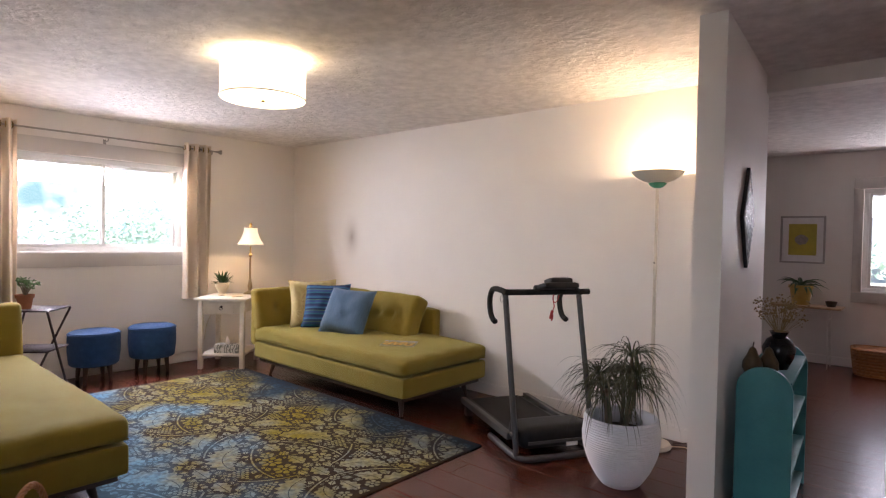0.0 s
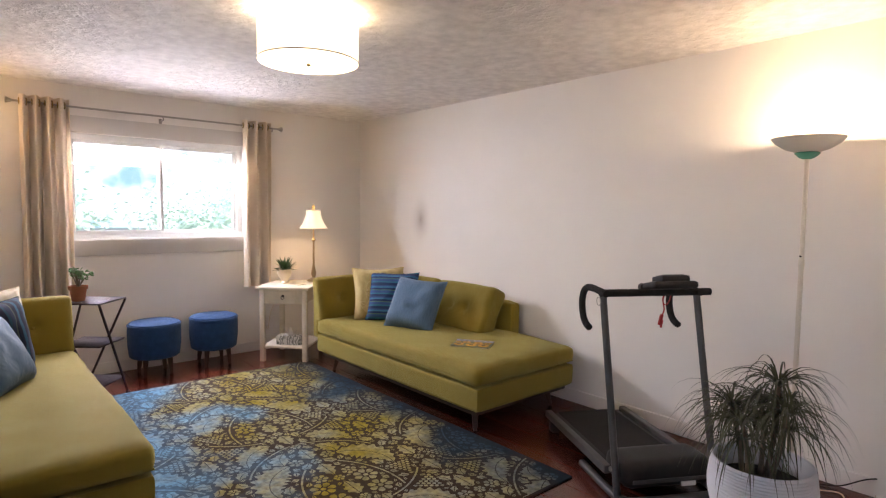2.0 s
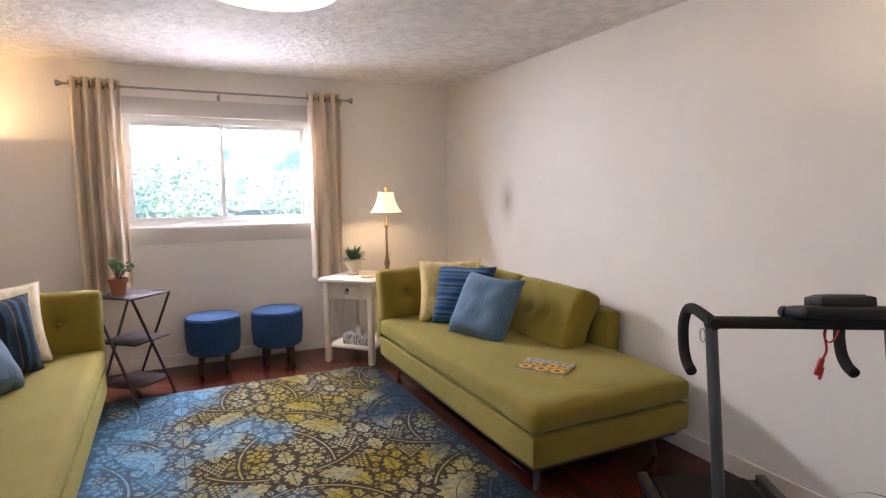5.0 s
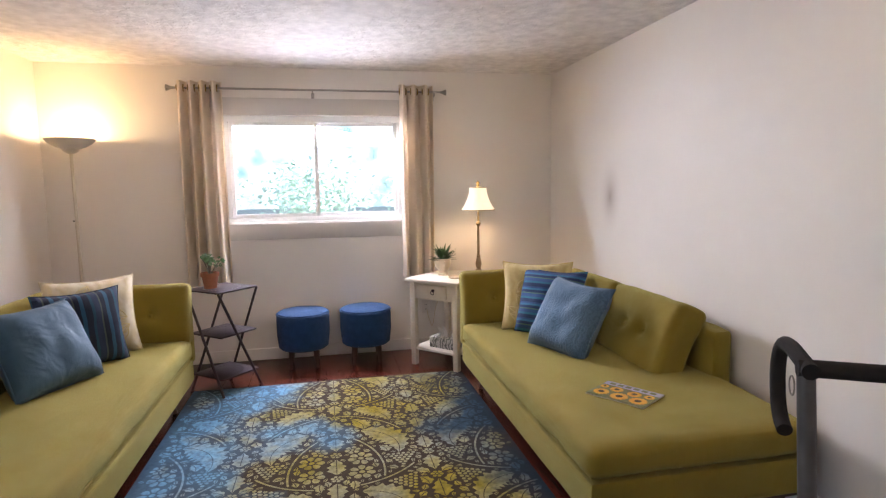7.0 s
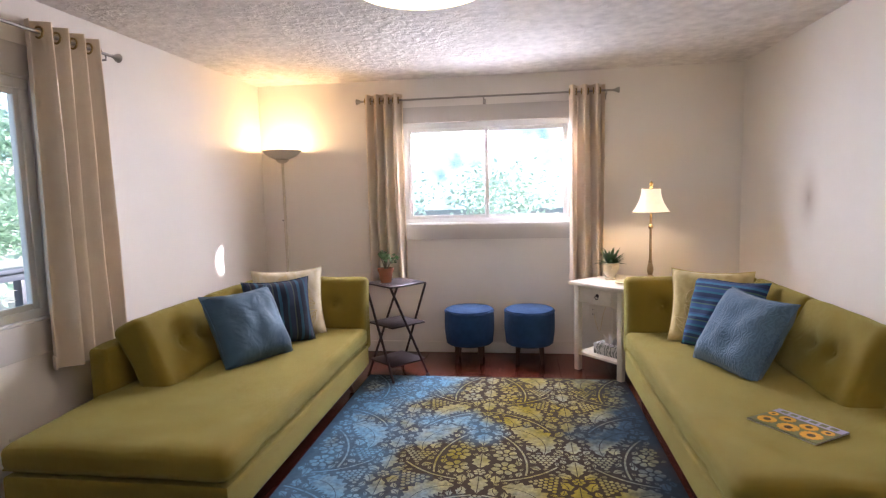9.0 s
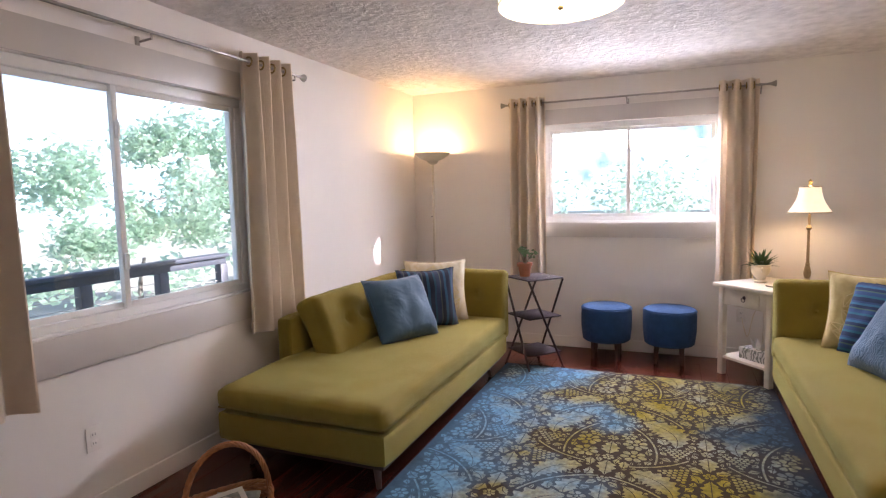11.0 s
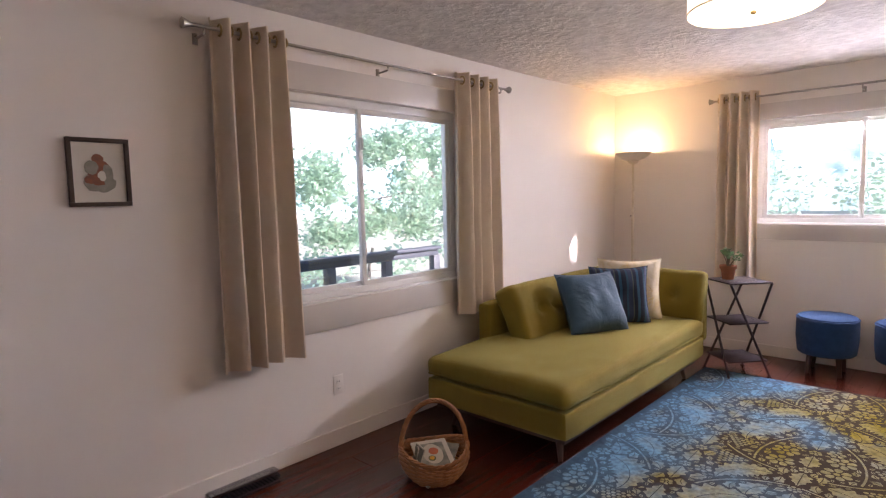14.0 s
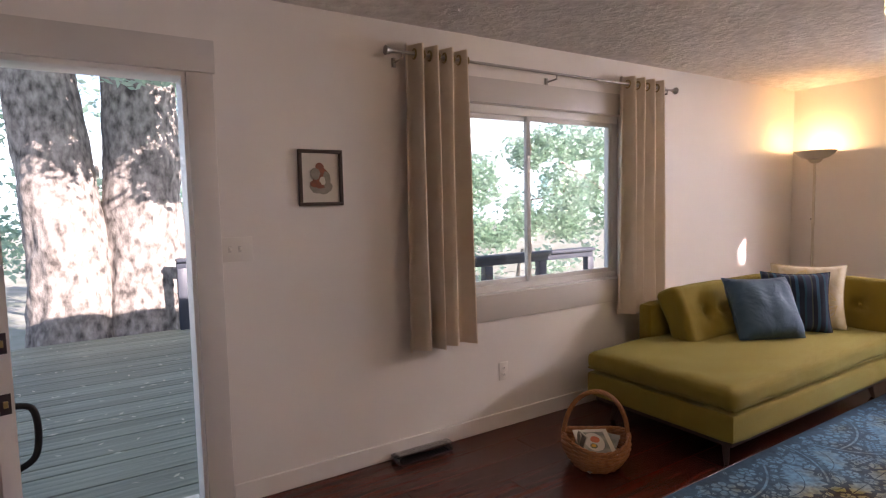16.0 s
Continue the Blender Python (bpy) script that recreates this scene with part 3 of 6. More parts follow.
# curtains on rods
def curtain_rod(along, face, out, a0, a1, z, panels, zb, label):
    """A steel rod with finials and brackets; panels are (from, to) stretches of grommet curtain."""
    y = face + out * 0.10
    def at(a, d, h):
        return (a, y + out * d, h) if along == "x" else (y + out * d, a, h)
    r = thing("curtain_rod", "brushed steel curtain rod with finials and bracket", "curtain rod")
    part("rod", tube([at(a0, 0, z), at(a1, 0, z)], 0.0085, 12), STEEL, r)
    for a, s in ((a0, -1), (a1, 1)):
        part("finial", tube([at(a, 0, z), at(a + s * 0.012, 0, z), at(a + s * 0.02, 0, z), at(a + s * 0.05, 0, z), at(a + s * 0.054, 0, z)], [0.010, 0.010, 0.014, 0.026, 0.020], 14), STEEL, r)
    for a in (a0 + 0.05, (a0 + a1) / 2, a1 - 0.05):
        part("bracket", tube([at(a, 0, z - 0.008), at(a, 0, z - 0.03), at(a, -0.08, z - 0.035)], 0.006, 8), STEEL, r)
        part("bracket_plate", tube([at(a, -0.1, z - 0.06), at(a, -0.1, z - 0.01)], 0.013, 8), STEEL, r)
    for c0, c1, folds, seed in panels:
        c = thing("curtain", label, "curtain", group="cream curtains")
        bm = bmesh.new()
        nx, nz = folds * 14, 26
        rows = []
        random.seed(seed)
        ph = [random.uniform(-0.5, 0.5) for _ in range(folds + 2)]
        for j in range(nz + 1):
            v = j / nz
            h = z + 0.052 + (zb - z - 0.052) * v
            row = []
            for i in range(nx + 1):
                u = i / nx
                amp = 0.046 + 0.012 * v
                drift = 0.012 * math.sin(u * 9 + seed) * v + 0.01 * ph[int(u * folds)] * v
                a = c0 + (c1 - c0) * (0.5 + (u - 0.5) * (1 + 0.06 * v)) + drift
                deep = 1 + 0.22 * math.sin(u * 11 + 2 * seed) * min(1, 3 * v)
                d = amp * deep * math.sin(u * folds * 2 * math.pi + 0.35 * math.sin(v * 2.5 + seed) * v)
                d += noise.noise(Vector((u * 5, v * 3, seed))) * 0.012 * v
                row.append(bm.verts.new(at(a, d, h + 0.004 * math.sin(u * folds * 2 * math.pi) * v)))
            rows.append(row)
        for p, q in zip(rows, rows[1:]):
            for i in range(nx):
                bm.faces.new((p[i], p[i + 1], q[i + 1], q[i]))
        hem_rows = [[v.co.copy() for v in row] for row in rows[-2:]]
        bm.normal_update()
        bmesh.ops.solidify(bm, geom=bm.faces[:], thickness=0.003)
        cl = part("cloth", bm, LINEN, c)
        hem = bmesh.new()
        low = [[hem.verts.new(p) for p in row] for row in hem_rows]
        for p, q in zip(low, low[1:]):
            for i in range(nx):
                hem.faces.new((p[i], p[i + 1], q[i + 1], q[i]))
        hem.normal_update()
        bmesh.ops.solidify(hem, geom=hem.faces[:], thickness=0.009)
        bmesh.ops.translate(hem, verts=hem.verts, vec=(0, 0, -0.002))
        part("hem", hem, LINEN, cl)
        # grommets
        for k in range(2 * folds):
            a = c0 + (c1 - c0) * ((k + 0.0) / (2 * folds)) + 0.004
            ring = []
            for m in range(16):
                t = 2 * math.pi * m / 16
                ring.append(at(a + 0.004 * math.cos(t) * (1 if k % 2 else -1), 0.026 * math.cos(t), z + 0.026 * math.sin(t)))
            part("grommet", tube(ring, 0.0055, 6, closed=True), BRASS, c, "antique brass ring")
    return r


curtain_rod("y", XB, 1, 0.97, 3.09, 2.25, [(1.0, 1.33, 4, 1), (2.74, 3.03, 3, 2)], 0.68, "cream linen grommet curtain beside the window")
curtain_rod("x", YL, 1, -3.68, -1.34, 2.255, [(-3.56, -3.14, 4, 3), (-1.805, -1.42, 4, 4)], 0.625, "beige linen grommet curtain beside the window")


# treadmill, set askew to the wall
def treadmill():
    t = thing("treadmill", "grey and black folding treadmill with foam handlebars", "treadmill", -1.60, 3.045, 0, 150.0)
    # local: +x runs along the belt to its tail, -y across towards the wall
    W = -0.548
    part("base_tube", tube(bend([(0.43, 0.0, 0.022), (0.1, 0.0, 0.022), (0.0, -0.02, 0.022), (-0.03, -0.10, 0.022), (-0.03, W + 0.10, 0.022), (0.0, W + 0.02, 0.022), (0.1, W, 0.022), (0.43, W, 0.022)], 6), 0.021, 12), GREYMETAL, t)
    for y in (0.0, W):
        u = part("upright", tube([(0.02, y, 0.03), (0.236, y, 1.01)], 0.018, 12, flat=1.25), GREYMETAL, t)
        part("bolt", lathe([(0.014, 0), (0.012, 0.008), (0.001, 0.01)], 8), STEEL, u).matrix_basis = pose(0.05, y + 0.022, 0.16, -90, 0, 0)
        part("handlebar", tube(bend([(0.20, y, 1.026), (0.38, y, 1.036), (0.455, y, 1.015), (0.488, y, 0.95), (0.472, y, 0.87), (0.435, y, 0.828), (0.39, y, 0.812)], 6), 0.019, 12), FOAM, t, "black foam grip")
        part("side_rail", box(0.14, 0.98, y - 0.03 if y == 0 else y - 0.012, y + 0.012 if y == 0 else y + 0.03, 0.09, 0.135, 0.006), GREYMETAL, t)
    part("crossbar", tube([(0.23, 0.02, 1.026), (0.23, W - 0.075, 1.026)], 0.020, 12), FOAM, t)
    part("deck", box(0.1, 0.965, W + 0.045, -0.045, 0.085, 0.115, 0.006), BLACK, t)
    part("belt", box(0.16, 0.98, W + 0.07, -0.07, 0.08, 0.122, 0.015), BELT, t)
    hood = cushion(0.24, 0.5, 0.13, 0.04, 0.01, 8, wob=0)
    part("motor_hood", moved(hood, Matrix.Translation((0.10, W / 2, 0.07))), BLACK, t)
    part("hood_stripe", box(-0.026, -0.019, W + 0.06, -0.06, 0.105, 0.125, 0.001), GREYMETAL, t)
    part("label_plate", box(-0.027, -0.019, W / 2 - 0.13, W / 2 - 0.05, 0.08, 0.103, 0.001), OUTLET, t)
    part("tail_roller", tube([(0.965, W + 0.03, 0.085), (0.965, -0.03, 0.085)], 0.028, 12), BLACK, t)
    for y in (-0.04, W + 0.04):
        part("tail_foot", box(0.91, 0.98, y - 0.025, y + 0.025, 0.0, 0.09, 0.006), BLACK, t)
    c = part("console", moved(cushion(0.15, 0.26, 0.040, 0.016, 0.004, 8, wob=0), Matrix.Translation((0.22, W / 2 - 0.10, 1.042)) @ pose(0, 0, 0, 0, 12, 0)), BLACK, t, "black display console")
    part("display_housing", moved(cushion(0.105, 0.165, 0.036, 0.010, 0.002, 6, wob=0), Matrix.Translation((0.22, W / 2 - 0.105, 1.042)) @ pose(0, 0, 0, 0, 12, 0) @ Matrix.Translation((-0.012, 0, 0.036))), BLACK, c)
    for dy in (-0.205, 0.04):
        part("speed_knob", moved(lathe([(0.001, -0.012), (0.020, -0.012), (0.020, 0.014), (0.014, 0.018), (0.001, 0.018)], 14), Matrix.Translation((0.285, W / 2 - 0.02 + dy, 1.048)) @ pose(0, 0, 0, 0, 90, 0)), BLACK, c)
    part("console_screen", moved(box(-0.045, 0.030, -0.06, 0.06, 0.0715, 0.0765, 0.001), Matrix.Translation((0.22, W / 2 - 0.105, 1.042)) @ pose(0, 0, 0, 0, 12, 0)), DARK, c)
    red = material("red_plastic", (0.45, 0.015, 0.012), (0.38, 0.012, 0.010), 9, 0.4)
    part("safety_cord", tube(bend([(0.27, W / 2 - 0.125, 1.04), (0.30, W / 2 - 0.115, 0.98), (0.302, W / 2 - 0.125, 0.92), (0.298, W / 2 - 0.11, 0.885)], 6), 0.004, 6), red, t)
    part("cord_loop", tube(bend([(0.27, W / 2 - 0.145, 1.03), (0.295, W / 2 - 0.15, 0.97), (0.30, W / 2 - 0.13, 0.945), (0.297, W / 2 - 0.11, 0.975), (0.27, W / 2 - 0.11, 1.03)], 6), 0.003, 6), red, t)
    clip = box(-0.006, 0.006, -0.009, 0.009, -0.060, 0.0, 0.003)
    box(-0.004, 0.004, -0.017, -0.008, -0.072, -0.028, 0.002, bm=clip)
    part("safety_clip", moved(clip, Matrix.Translation((0.298, W / 2 - 0.11, 0.892)) @ pose(0, 0, 0, 14, 0, 0)), red, t, "red safety clip")
    ring = [(0.225 + 0.022 * math.cos(a), 0.03, 0.985 + 0.022 * math.sin(a)) for a in (2 * math.pi * k / 16 for k in range(16))]
    part("wire_loop", tube(ring, 0.002, 6, closed=True), STEEL, t)
    return t


treadmill()

# big white ribbed pot
RIBBED = material("white_ribbed_ceramic", (0.72, 0.72, 0.74), (0.66, 0.66, 0.69), 5, 0.55, 0.1, 90)
pot = thing("planter", "large white ribbed ceramic planter on the floor", "planter", -1.015, 3.205, 0)
prof = []
for k in range(61):
    v = k / 60
    r = 0.095 + 0.118 * math.sin(min(1.0, v * 1.35) * math.pi / 2) ** 0.8 - 0.012 * max(0, v - 0.75) / 0.25
    prof.append((r + (0.0022 if k % 2 else -0.0012), 0.385 * v))
prof += [(0.193, 0.389), (0.186, 0.383), (0.180, 0.285), (0.001, 0.285)]
part("pot", lathe([(0.001, 0)] + prof, 56), RIBBED, pot)


# rug pattern: mirrored scrolls, leaves, flowers and berry clusters lying in the pile
def rug_colour(name, tones, depth):
    m = bpy.data.materials.new(name)
    m.use_nodes = True
    nt = m.node_tree
    n, ln = nt.nodes, nt.links.new
    b = n["Principled BSDF"]
    b.inputs["Roughness"].default_value, b.inputs["Sheen Weight"].default_value = 0.9, 0.0
    b.inputs["Specular IOR Level"].default_value = 0.2
    tc = n.new("ShaderNodeTexCoord")
    def noise_ramp(scale, lo, hi, off):
        mp = n.new("ShaderNodeMapping")
        mp.inputs["Location"].default_value = off
        t = n.new("ShaderNodeTexNoise")
        t.inputs["Scale"].default_value, t.inputs["Detail"].default_value = scale, 3
        r = n.new("ShaderNodeMapRange")
        r.inputs[1].default_value, r.inputs[2].default_value = lo, hi
        ln(tc.outputs["Object"], mp.inputs[0])
        ln(mp.outputs[0], t.inputs["Vector"])
        ln(t.outputs[0], r.inputs[0])
        return r.outputs[0]
    def mix(fac, a, c):
        x = n.new("ShaderNodeMix")
        x.data_type = "RGBA"
        ln(fac, x.inputs[0])
        for k, v in ((6, a), (7, c)):
            if isinstance(v, tuple):
                x.inputs[k].default_value = (*v, 1)
            else:
                ln(v, x.inputs[k])
        return x.outputs[2]
    pale = mix(noise_ramp(9, 0.35, 0.65, (0, 0, 0)), tones[0], tones[1])
    yel = mix(noise_ramp(1.9, 0.42, 0.62, (3, 1, 0)), pale, tones[2])
    # blue dye gathers towards one long side and the ends
    sep = n.new("ShaderNodeSeparateXYZ")
    ln(tc.outputs["Object"], sep.inputs[0])
    side = n.new("ShaderNodeMapRange")
    side.inputs[1].default_value, side.inputs[2].default_value, side.inputs[3].default_value, side.inputs[4].default_value = 1.15, 2.3, 0.26, -0.13
    ln(sep.outputs["Y"], side.inputs[0])
    add = n.new("ShaderNodeMath")
    ln(side.outputs[0], add.inputs[0])
    t = n.new("ShaderNodeTexNoise")
    t.inputs["Scale"].default_value, t.inputs["Detail"].default_value = 2.1, 7
    ln(tc.outputs["Object"], t.inputs["Vector"])
    ln(t.outputs[0], add.inputs[1])
    r = n.new("ShaderNodeMapRange")
    r.inputs[1].default_value, r.inputs[2].default_value = 0.49, 0.70
    ln(add.outputs[0], r.inputs[0])
    col = mix(r.outputs[0], yel, tones[3])
    # dark slate dye along the opposite long side
    far = n.new("ShaderNodeMapRange")
    far.inputs[1].default_value, far.inputs[2].default_value, far.inputs[3].default_value, far.inputs[4].default_value = 2.2, 3.0, -0.20, 0.15
    ln(sep.outputs["Y"], far.inputs[0])
    slate = n.new("ShaderNodeMath")
    ln(far.outputs[0], slate.inputs[0])
    ln(t.outputs[0], slate.inputs[1])
    r2 = n.new("ShaderNodeMapRange")
    r2.inputs[1].default_value, r2.inputs[2].default_value = 0.48, 0.72
    ln(slate.outputs[0], r2.inputs[0])
    col = mix(r2.outputs[0], col, tuple(v * 0.16 for v in tones[3]))
    wear = noise_ramp(38, 0.25, 0.7, (0, 5, 0))
    dim = n.new("ShaderNodeMix")
    dim.data_type, dim.blend_type = "RGBA", "MULTIPLY"
    dim.inputs[0].default_value = depth
    ln(col, dim.inputs[6])
    ln(wear, dim.inputs[7])
    ln(dim.outputs[2], b.inputs["Base Color"])
    return m


MOTIF = rug_colour("rug_motif", ((0.36, 0.325, 0.16), (0.25, 0.265, 0.23), (0.29, 0.22, 0.014), (0.155, 0.335, 0.52)), 0.6)
GROUND_DYE = rug_colour("rug_ground_dye", ((0.044, 0.027, 0.017), (0.038, 0.025, 0.017), (0.046, 0.029, 0.010), (0.070, 0.140, 0.215)), 0.3)
part("ground_weave", box(RX0, RX1, RY0, RY1, 0.0, 0.010, 0.003), GROUND_DYE, rug)


def motif_sheet():
    """Flat motifs in one mesh: one repeat is packed with leaves, flowers and berries, then laid over the rug."""
    rng = random.Random(8)
    UX, UY, CELL = 1.02, 0.495, 0.003
    full = set()
    shapes = []

    def spine(x, y, a, s, bend_by, n):
        out = []
        for k in range(n + 1):
            out.append((x, y, a))
            a += bend_by / n
            x, y = x + s / n * math.cos(a), y + s / n * math.sin(a)
        return out

    def leaf_rows(x, y, a, s, bend_by, lobes, wide, n):
        rows = []
        for k, (px, py, pa) in enumerate(spine(x, y, a, s, bend_by, n)):
            v = k / n
            w = wide * s * math.sin(math.pi * v ** 0.75) * (1 + 0.20 * math.cos(lobes * 2 * math.pi * v))
            rows.append((px, py, -math.sin(pa), math.cos(pa), max(w, 0.0005)))
        return rows

    def cells_of_rows(rows, pad):
        out = set()
        for (px, py, nx, ny, w), (qx, qy, mx, my, u) in zip(rows, rows[1:]):
            steps = max(1, int(math.hypot(qx - px, qy - py) / CELL) + 1)
            for j in range(steps):
                t = j / steps
                cx, cy, ww = px + (qx - px) * t, py + (qy - py) * t, w + (u - w) * t + pad
                m = int(ww / CELL) + 1
                for i in range(-m, m + 1):
                    out.add((int((cx + nx * ww * i / m) // CELL), int((cy + ny * ww * i / m) // CELL)))
        return out

    def cells_of_disc(x, y, r):
        m = int(r / CELL) + 1
        return {(int(x // CELL) + i, int(y // CELL) + j) for i in range(-m, m + 1) for j in range(-m, m + 1) if i * i + j * j <= (r / CELL) ** 2}

    NX, NY = round(UX / CELL), round(UY / CELL)

    def free(cells):
        return all(0 <= j < NY and (i % NX, j) not in full for i, j in cells)

    def fill(cells):
        full.update((i % NX, j) for i, j in cells if 0 <= j < NY)

    def try_leaf(s, wide, lobes, n, tries, count, curl):
        for k in range(tries):
            x, y, a = rng.uniform(0, UX), rng.uniform(0, UY), rng.uniform(0, 6.28)
            if (int(x // CELL), int(y // CELL)) in full:
                continue
            rows = leaf_rows(x, y, a, s * rng.uniform(0.85, 1.15), rng.choice((-1, 1)) * curl * rng.uniform(0.5, 1.2), lobes, wide, n)
            if free(cells_of_rows(rows, 0.0035)):
                fill(cells_of_rows(rows, 0.0))
                shapes.append(("leaf", rows))
                count -= 1
                if not count:
                    return

    def try_flower(r, n, tries, count):
        for k in range(tries):
            x, y = rng.uniform(0, UX), rng.uniform(0, UY)
            c = cells_of_disc(x, y, r)
            if free(c):
                fill(c)
                shapes.append(("flower", x, y, r, n, rng.uniform(0, 6.28)))
                count -= 1
                if not count:
                    return

    def try_berries(tries, count):
        for k in range(tries):
            x, y, a, sz = rng.uniform(0, UX), rng.uniform(0, UY), rng.uniform(0, 6.28), rng.uniform(1.0, 1.25)
            discs = []
            for row in range(6):
                for j in range(6 - row):
                    lx, ly = row * 0.023 * sz, (j - (5 - row) / 2) * 0.026 * sz
                    discs.append((x + lx * math.cos(a) - ly * math.sin(a), y + lx * math.sin(a) + ly * math.cos(a), 0.0108 * sz))
            c = set().union(*(cells_of_disc(p, q, r + 0.002) for p, q, r in discs))
            if free(c):
                fill(c)
                shapes.extend(("disc", p, q, r) for p, q, r in discs)
                count -= 1
                if not count:
                    return

    # curving stems, long scroll leaves, flowers and fruit, then smaller leaves between
    for x, y, a, s, turn in ((0.04, 0.10, 0.75, 0.50, -0.9), (0.98, 0.38, 3.6, 0.46, 0.9), (0.40, 0.40, 5.6, 0.34, -0.7)):
        rows = [(px, py, -math.sin(pa), math.cos(pa), 0.0055) for px, py, pa in spine(x, y, a, s, turn, 30)]
        fill(cells_of_rows(rows, 0.004))
        shapes.append(("stem", rows))
    on_lines = {0: [], 1: []}
    for line, v in ((0, 0.0), (1, UY)):
        for k in range(4):
            x, back = 0.02 + 0.255 * k + 0.06 * line, (k + line) % 2
            rows = leaf_rows(x + 0.165 * back, v, math.pi * back, 0.165, 0.0, 4, 0.27, 26)
            fill(cells_of_rows(rows, 0.004))
            on_lines[line].append(("leaf", rows))
            fill(cells_of_disc(x + 0.21, v, 0.036))
            on_lines[line].append(("flower", x + 0.21, v, 0.033, 6, 0.3))
    try_leaf(0.38, 0.21, 9, 48, 6000, 4, 1.5)
    try_flower(0.070, 7, 900, 2)
    try_leaf(0.28, 0.26, 7, 40, 4000, 6, 1.4)
    try_berries(1500, 2)
    try_leaf(0.20, 0.29, 5, 30, 4000, 9, 1.7)
    try_flower(0.045, 6, 900, 4)
    try_leaf(0.14, 0.30, 4, 22, 5000, 20, 1.5)
    try_leaf(0.095, 0.31, 3, 15, 6000, 40, 1.3)
    try_leaf(0.060, 0.30, 2, 9, 7000, 70, 1.0)
    try_leaf(0.036, 0.30, 1, 6, 7000, 90, 0.6)

    verts, faces = [], []

    def put(pts, face_lists):
        if max(p[0] for p in pts) - min(p[0] for p in pts) < 0.004 or max(p[1] for p in pts) - min(p[1] for p in pts) < 0.004:
            return
        n0 = len(verts)
        verts.extend(pts)
        faces.extend(tuple(n0 + k for k in f) for f in face_lists)

    def lay(shape, place):
        kind = shape[0]
        if kind in ("leaf", "stem"):
            rows = shape[1]
            n = len(rows)
            for side in ((1, -1) if kind == "leaf" else (0,)):
                pts = []
                for k, (px, py, nx, ny, w) in enumerate(rows):
                    inner = side * min(0.0022, w * 0.6) if side else -w
                    outer = side * w if side else w
                    pts += [place(px + nx * inner, py + ny * inner), place(px + nx * outer, py + ny * outer)]
                put(pts, [(2 * k, 2 * k + 2, 2 * k + 3, 2 * k + 1) for k in range(n - 1)])
        elif kind == "disc":
            x, y, r = shape[1:]
            put([place(x + r * math.cos(t), y + r * math.sin(t)) for t in (2 * math.pi * j / 8 for j in range(8))], [tuple(range(8))])
        else:
            x, y, r, n, a0 = shape[1:]
            for k in range(n):
                a = a0 + 2 * math.pi * k / n
                pts = []
                for j in range(10):
                    t = 2 * math.pi * j / 10
                    lx, ly = 0.66 + 0.34 * math.cos(t), math.pi / n * 0.58 * math.sin(t) * (1 + 0.35 * math.cos(t))
                    pts.append(place(x + r * (lx * math.cos(a) - ly * math.sin(a)), y + r * (lx * math.sin(a) + ly * math.cos(a))))
                put(pts, [tuple(range(10))])
            put([place(x + r * 0.22 * math.cos(t), y + r * 0.22 * math.sin(t)) for t in (2 * math.pi * j / 10 for j in range(10))], [tuple(range(10))])

    for i in range(-1, 3):
        for j in range(4):
            def place(u, v):
                x = RX0 + i * UX + u
                y = RY0 + j * UY + (v if j % 2 == 0 else UY - v)
                return (min(max(x, RX0 + 0.015), RX1 - 0.015), min(max(y, RY0 + 0.015), RY1 - 0.015), 0.0112)
            for sh in shapes + on_lines[1] * (j % 2 == 0) + on_lines[0] * (j == 2):
                lay(sh, place)
    return verts, faces


me = bpy.data.meshes.new("woven_pattern")
pattern_verts, pattern_faces = motif_sheet()
me.from_pydata(pattern_verts, [], pattern_faces)
bm = bmesh.new()
bm.from_mesh(me)
for f in bm.faces:
    f.normal_update()
    if f.normal.z < 0:
        f.normal_flip()
bm.to_mesh(me)
bm.free()
me.materials.append(MOTIF)
wp = new("woven_pattern", me)
wp.parent = rug
tagged(wp, "blue, yellow and pale floral motifs", kind="stuff")


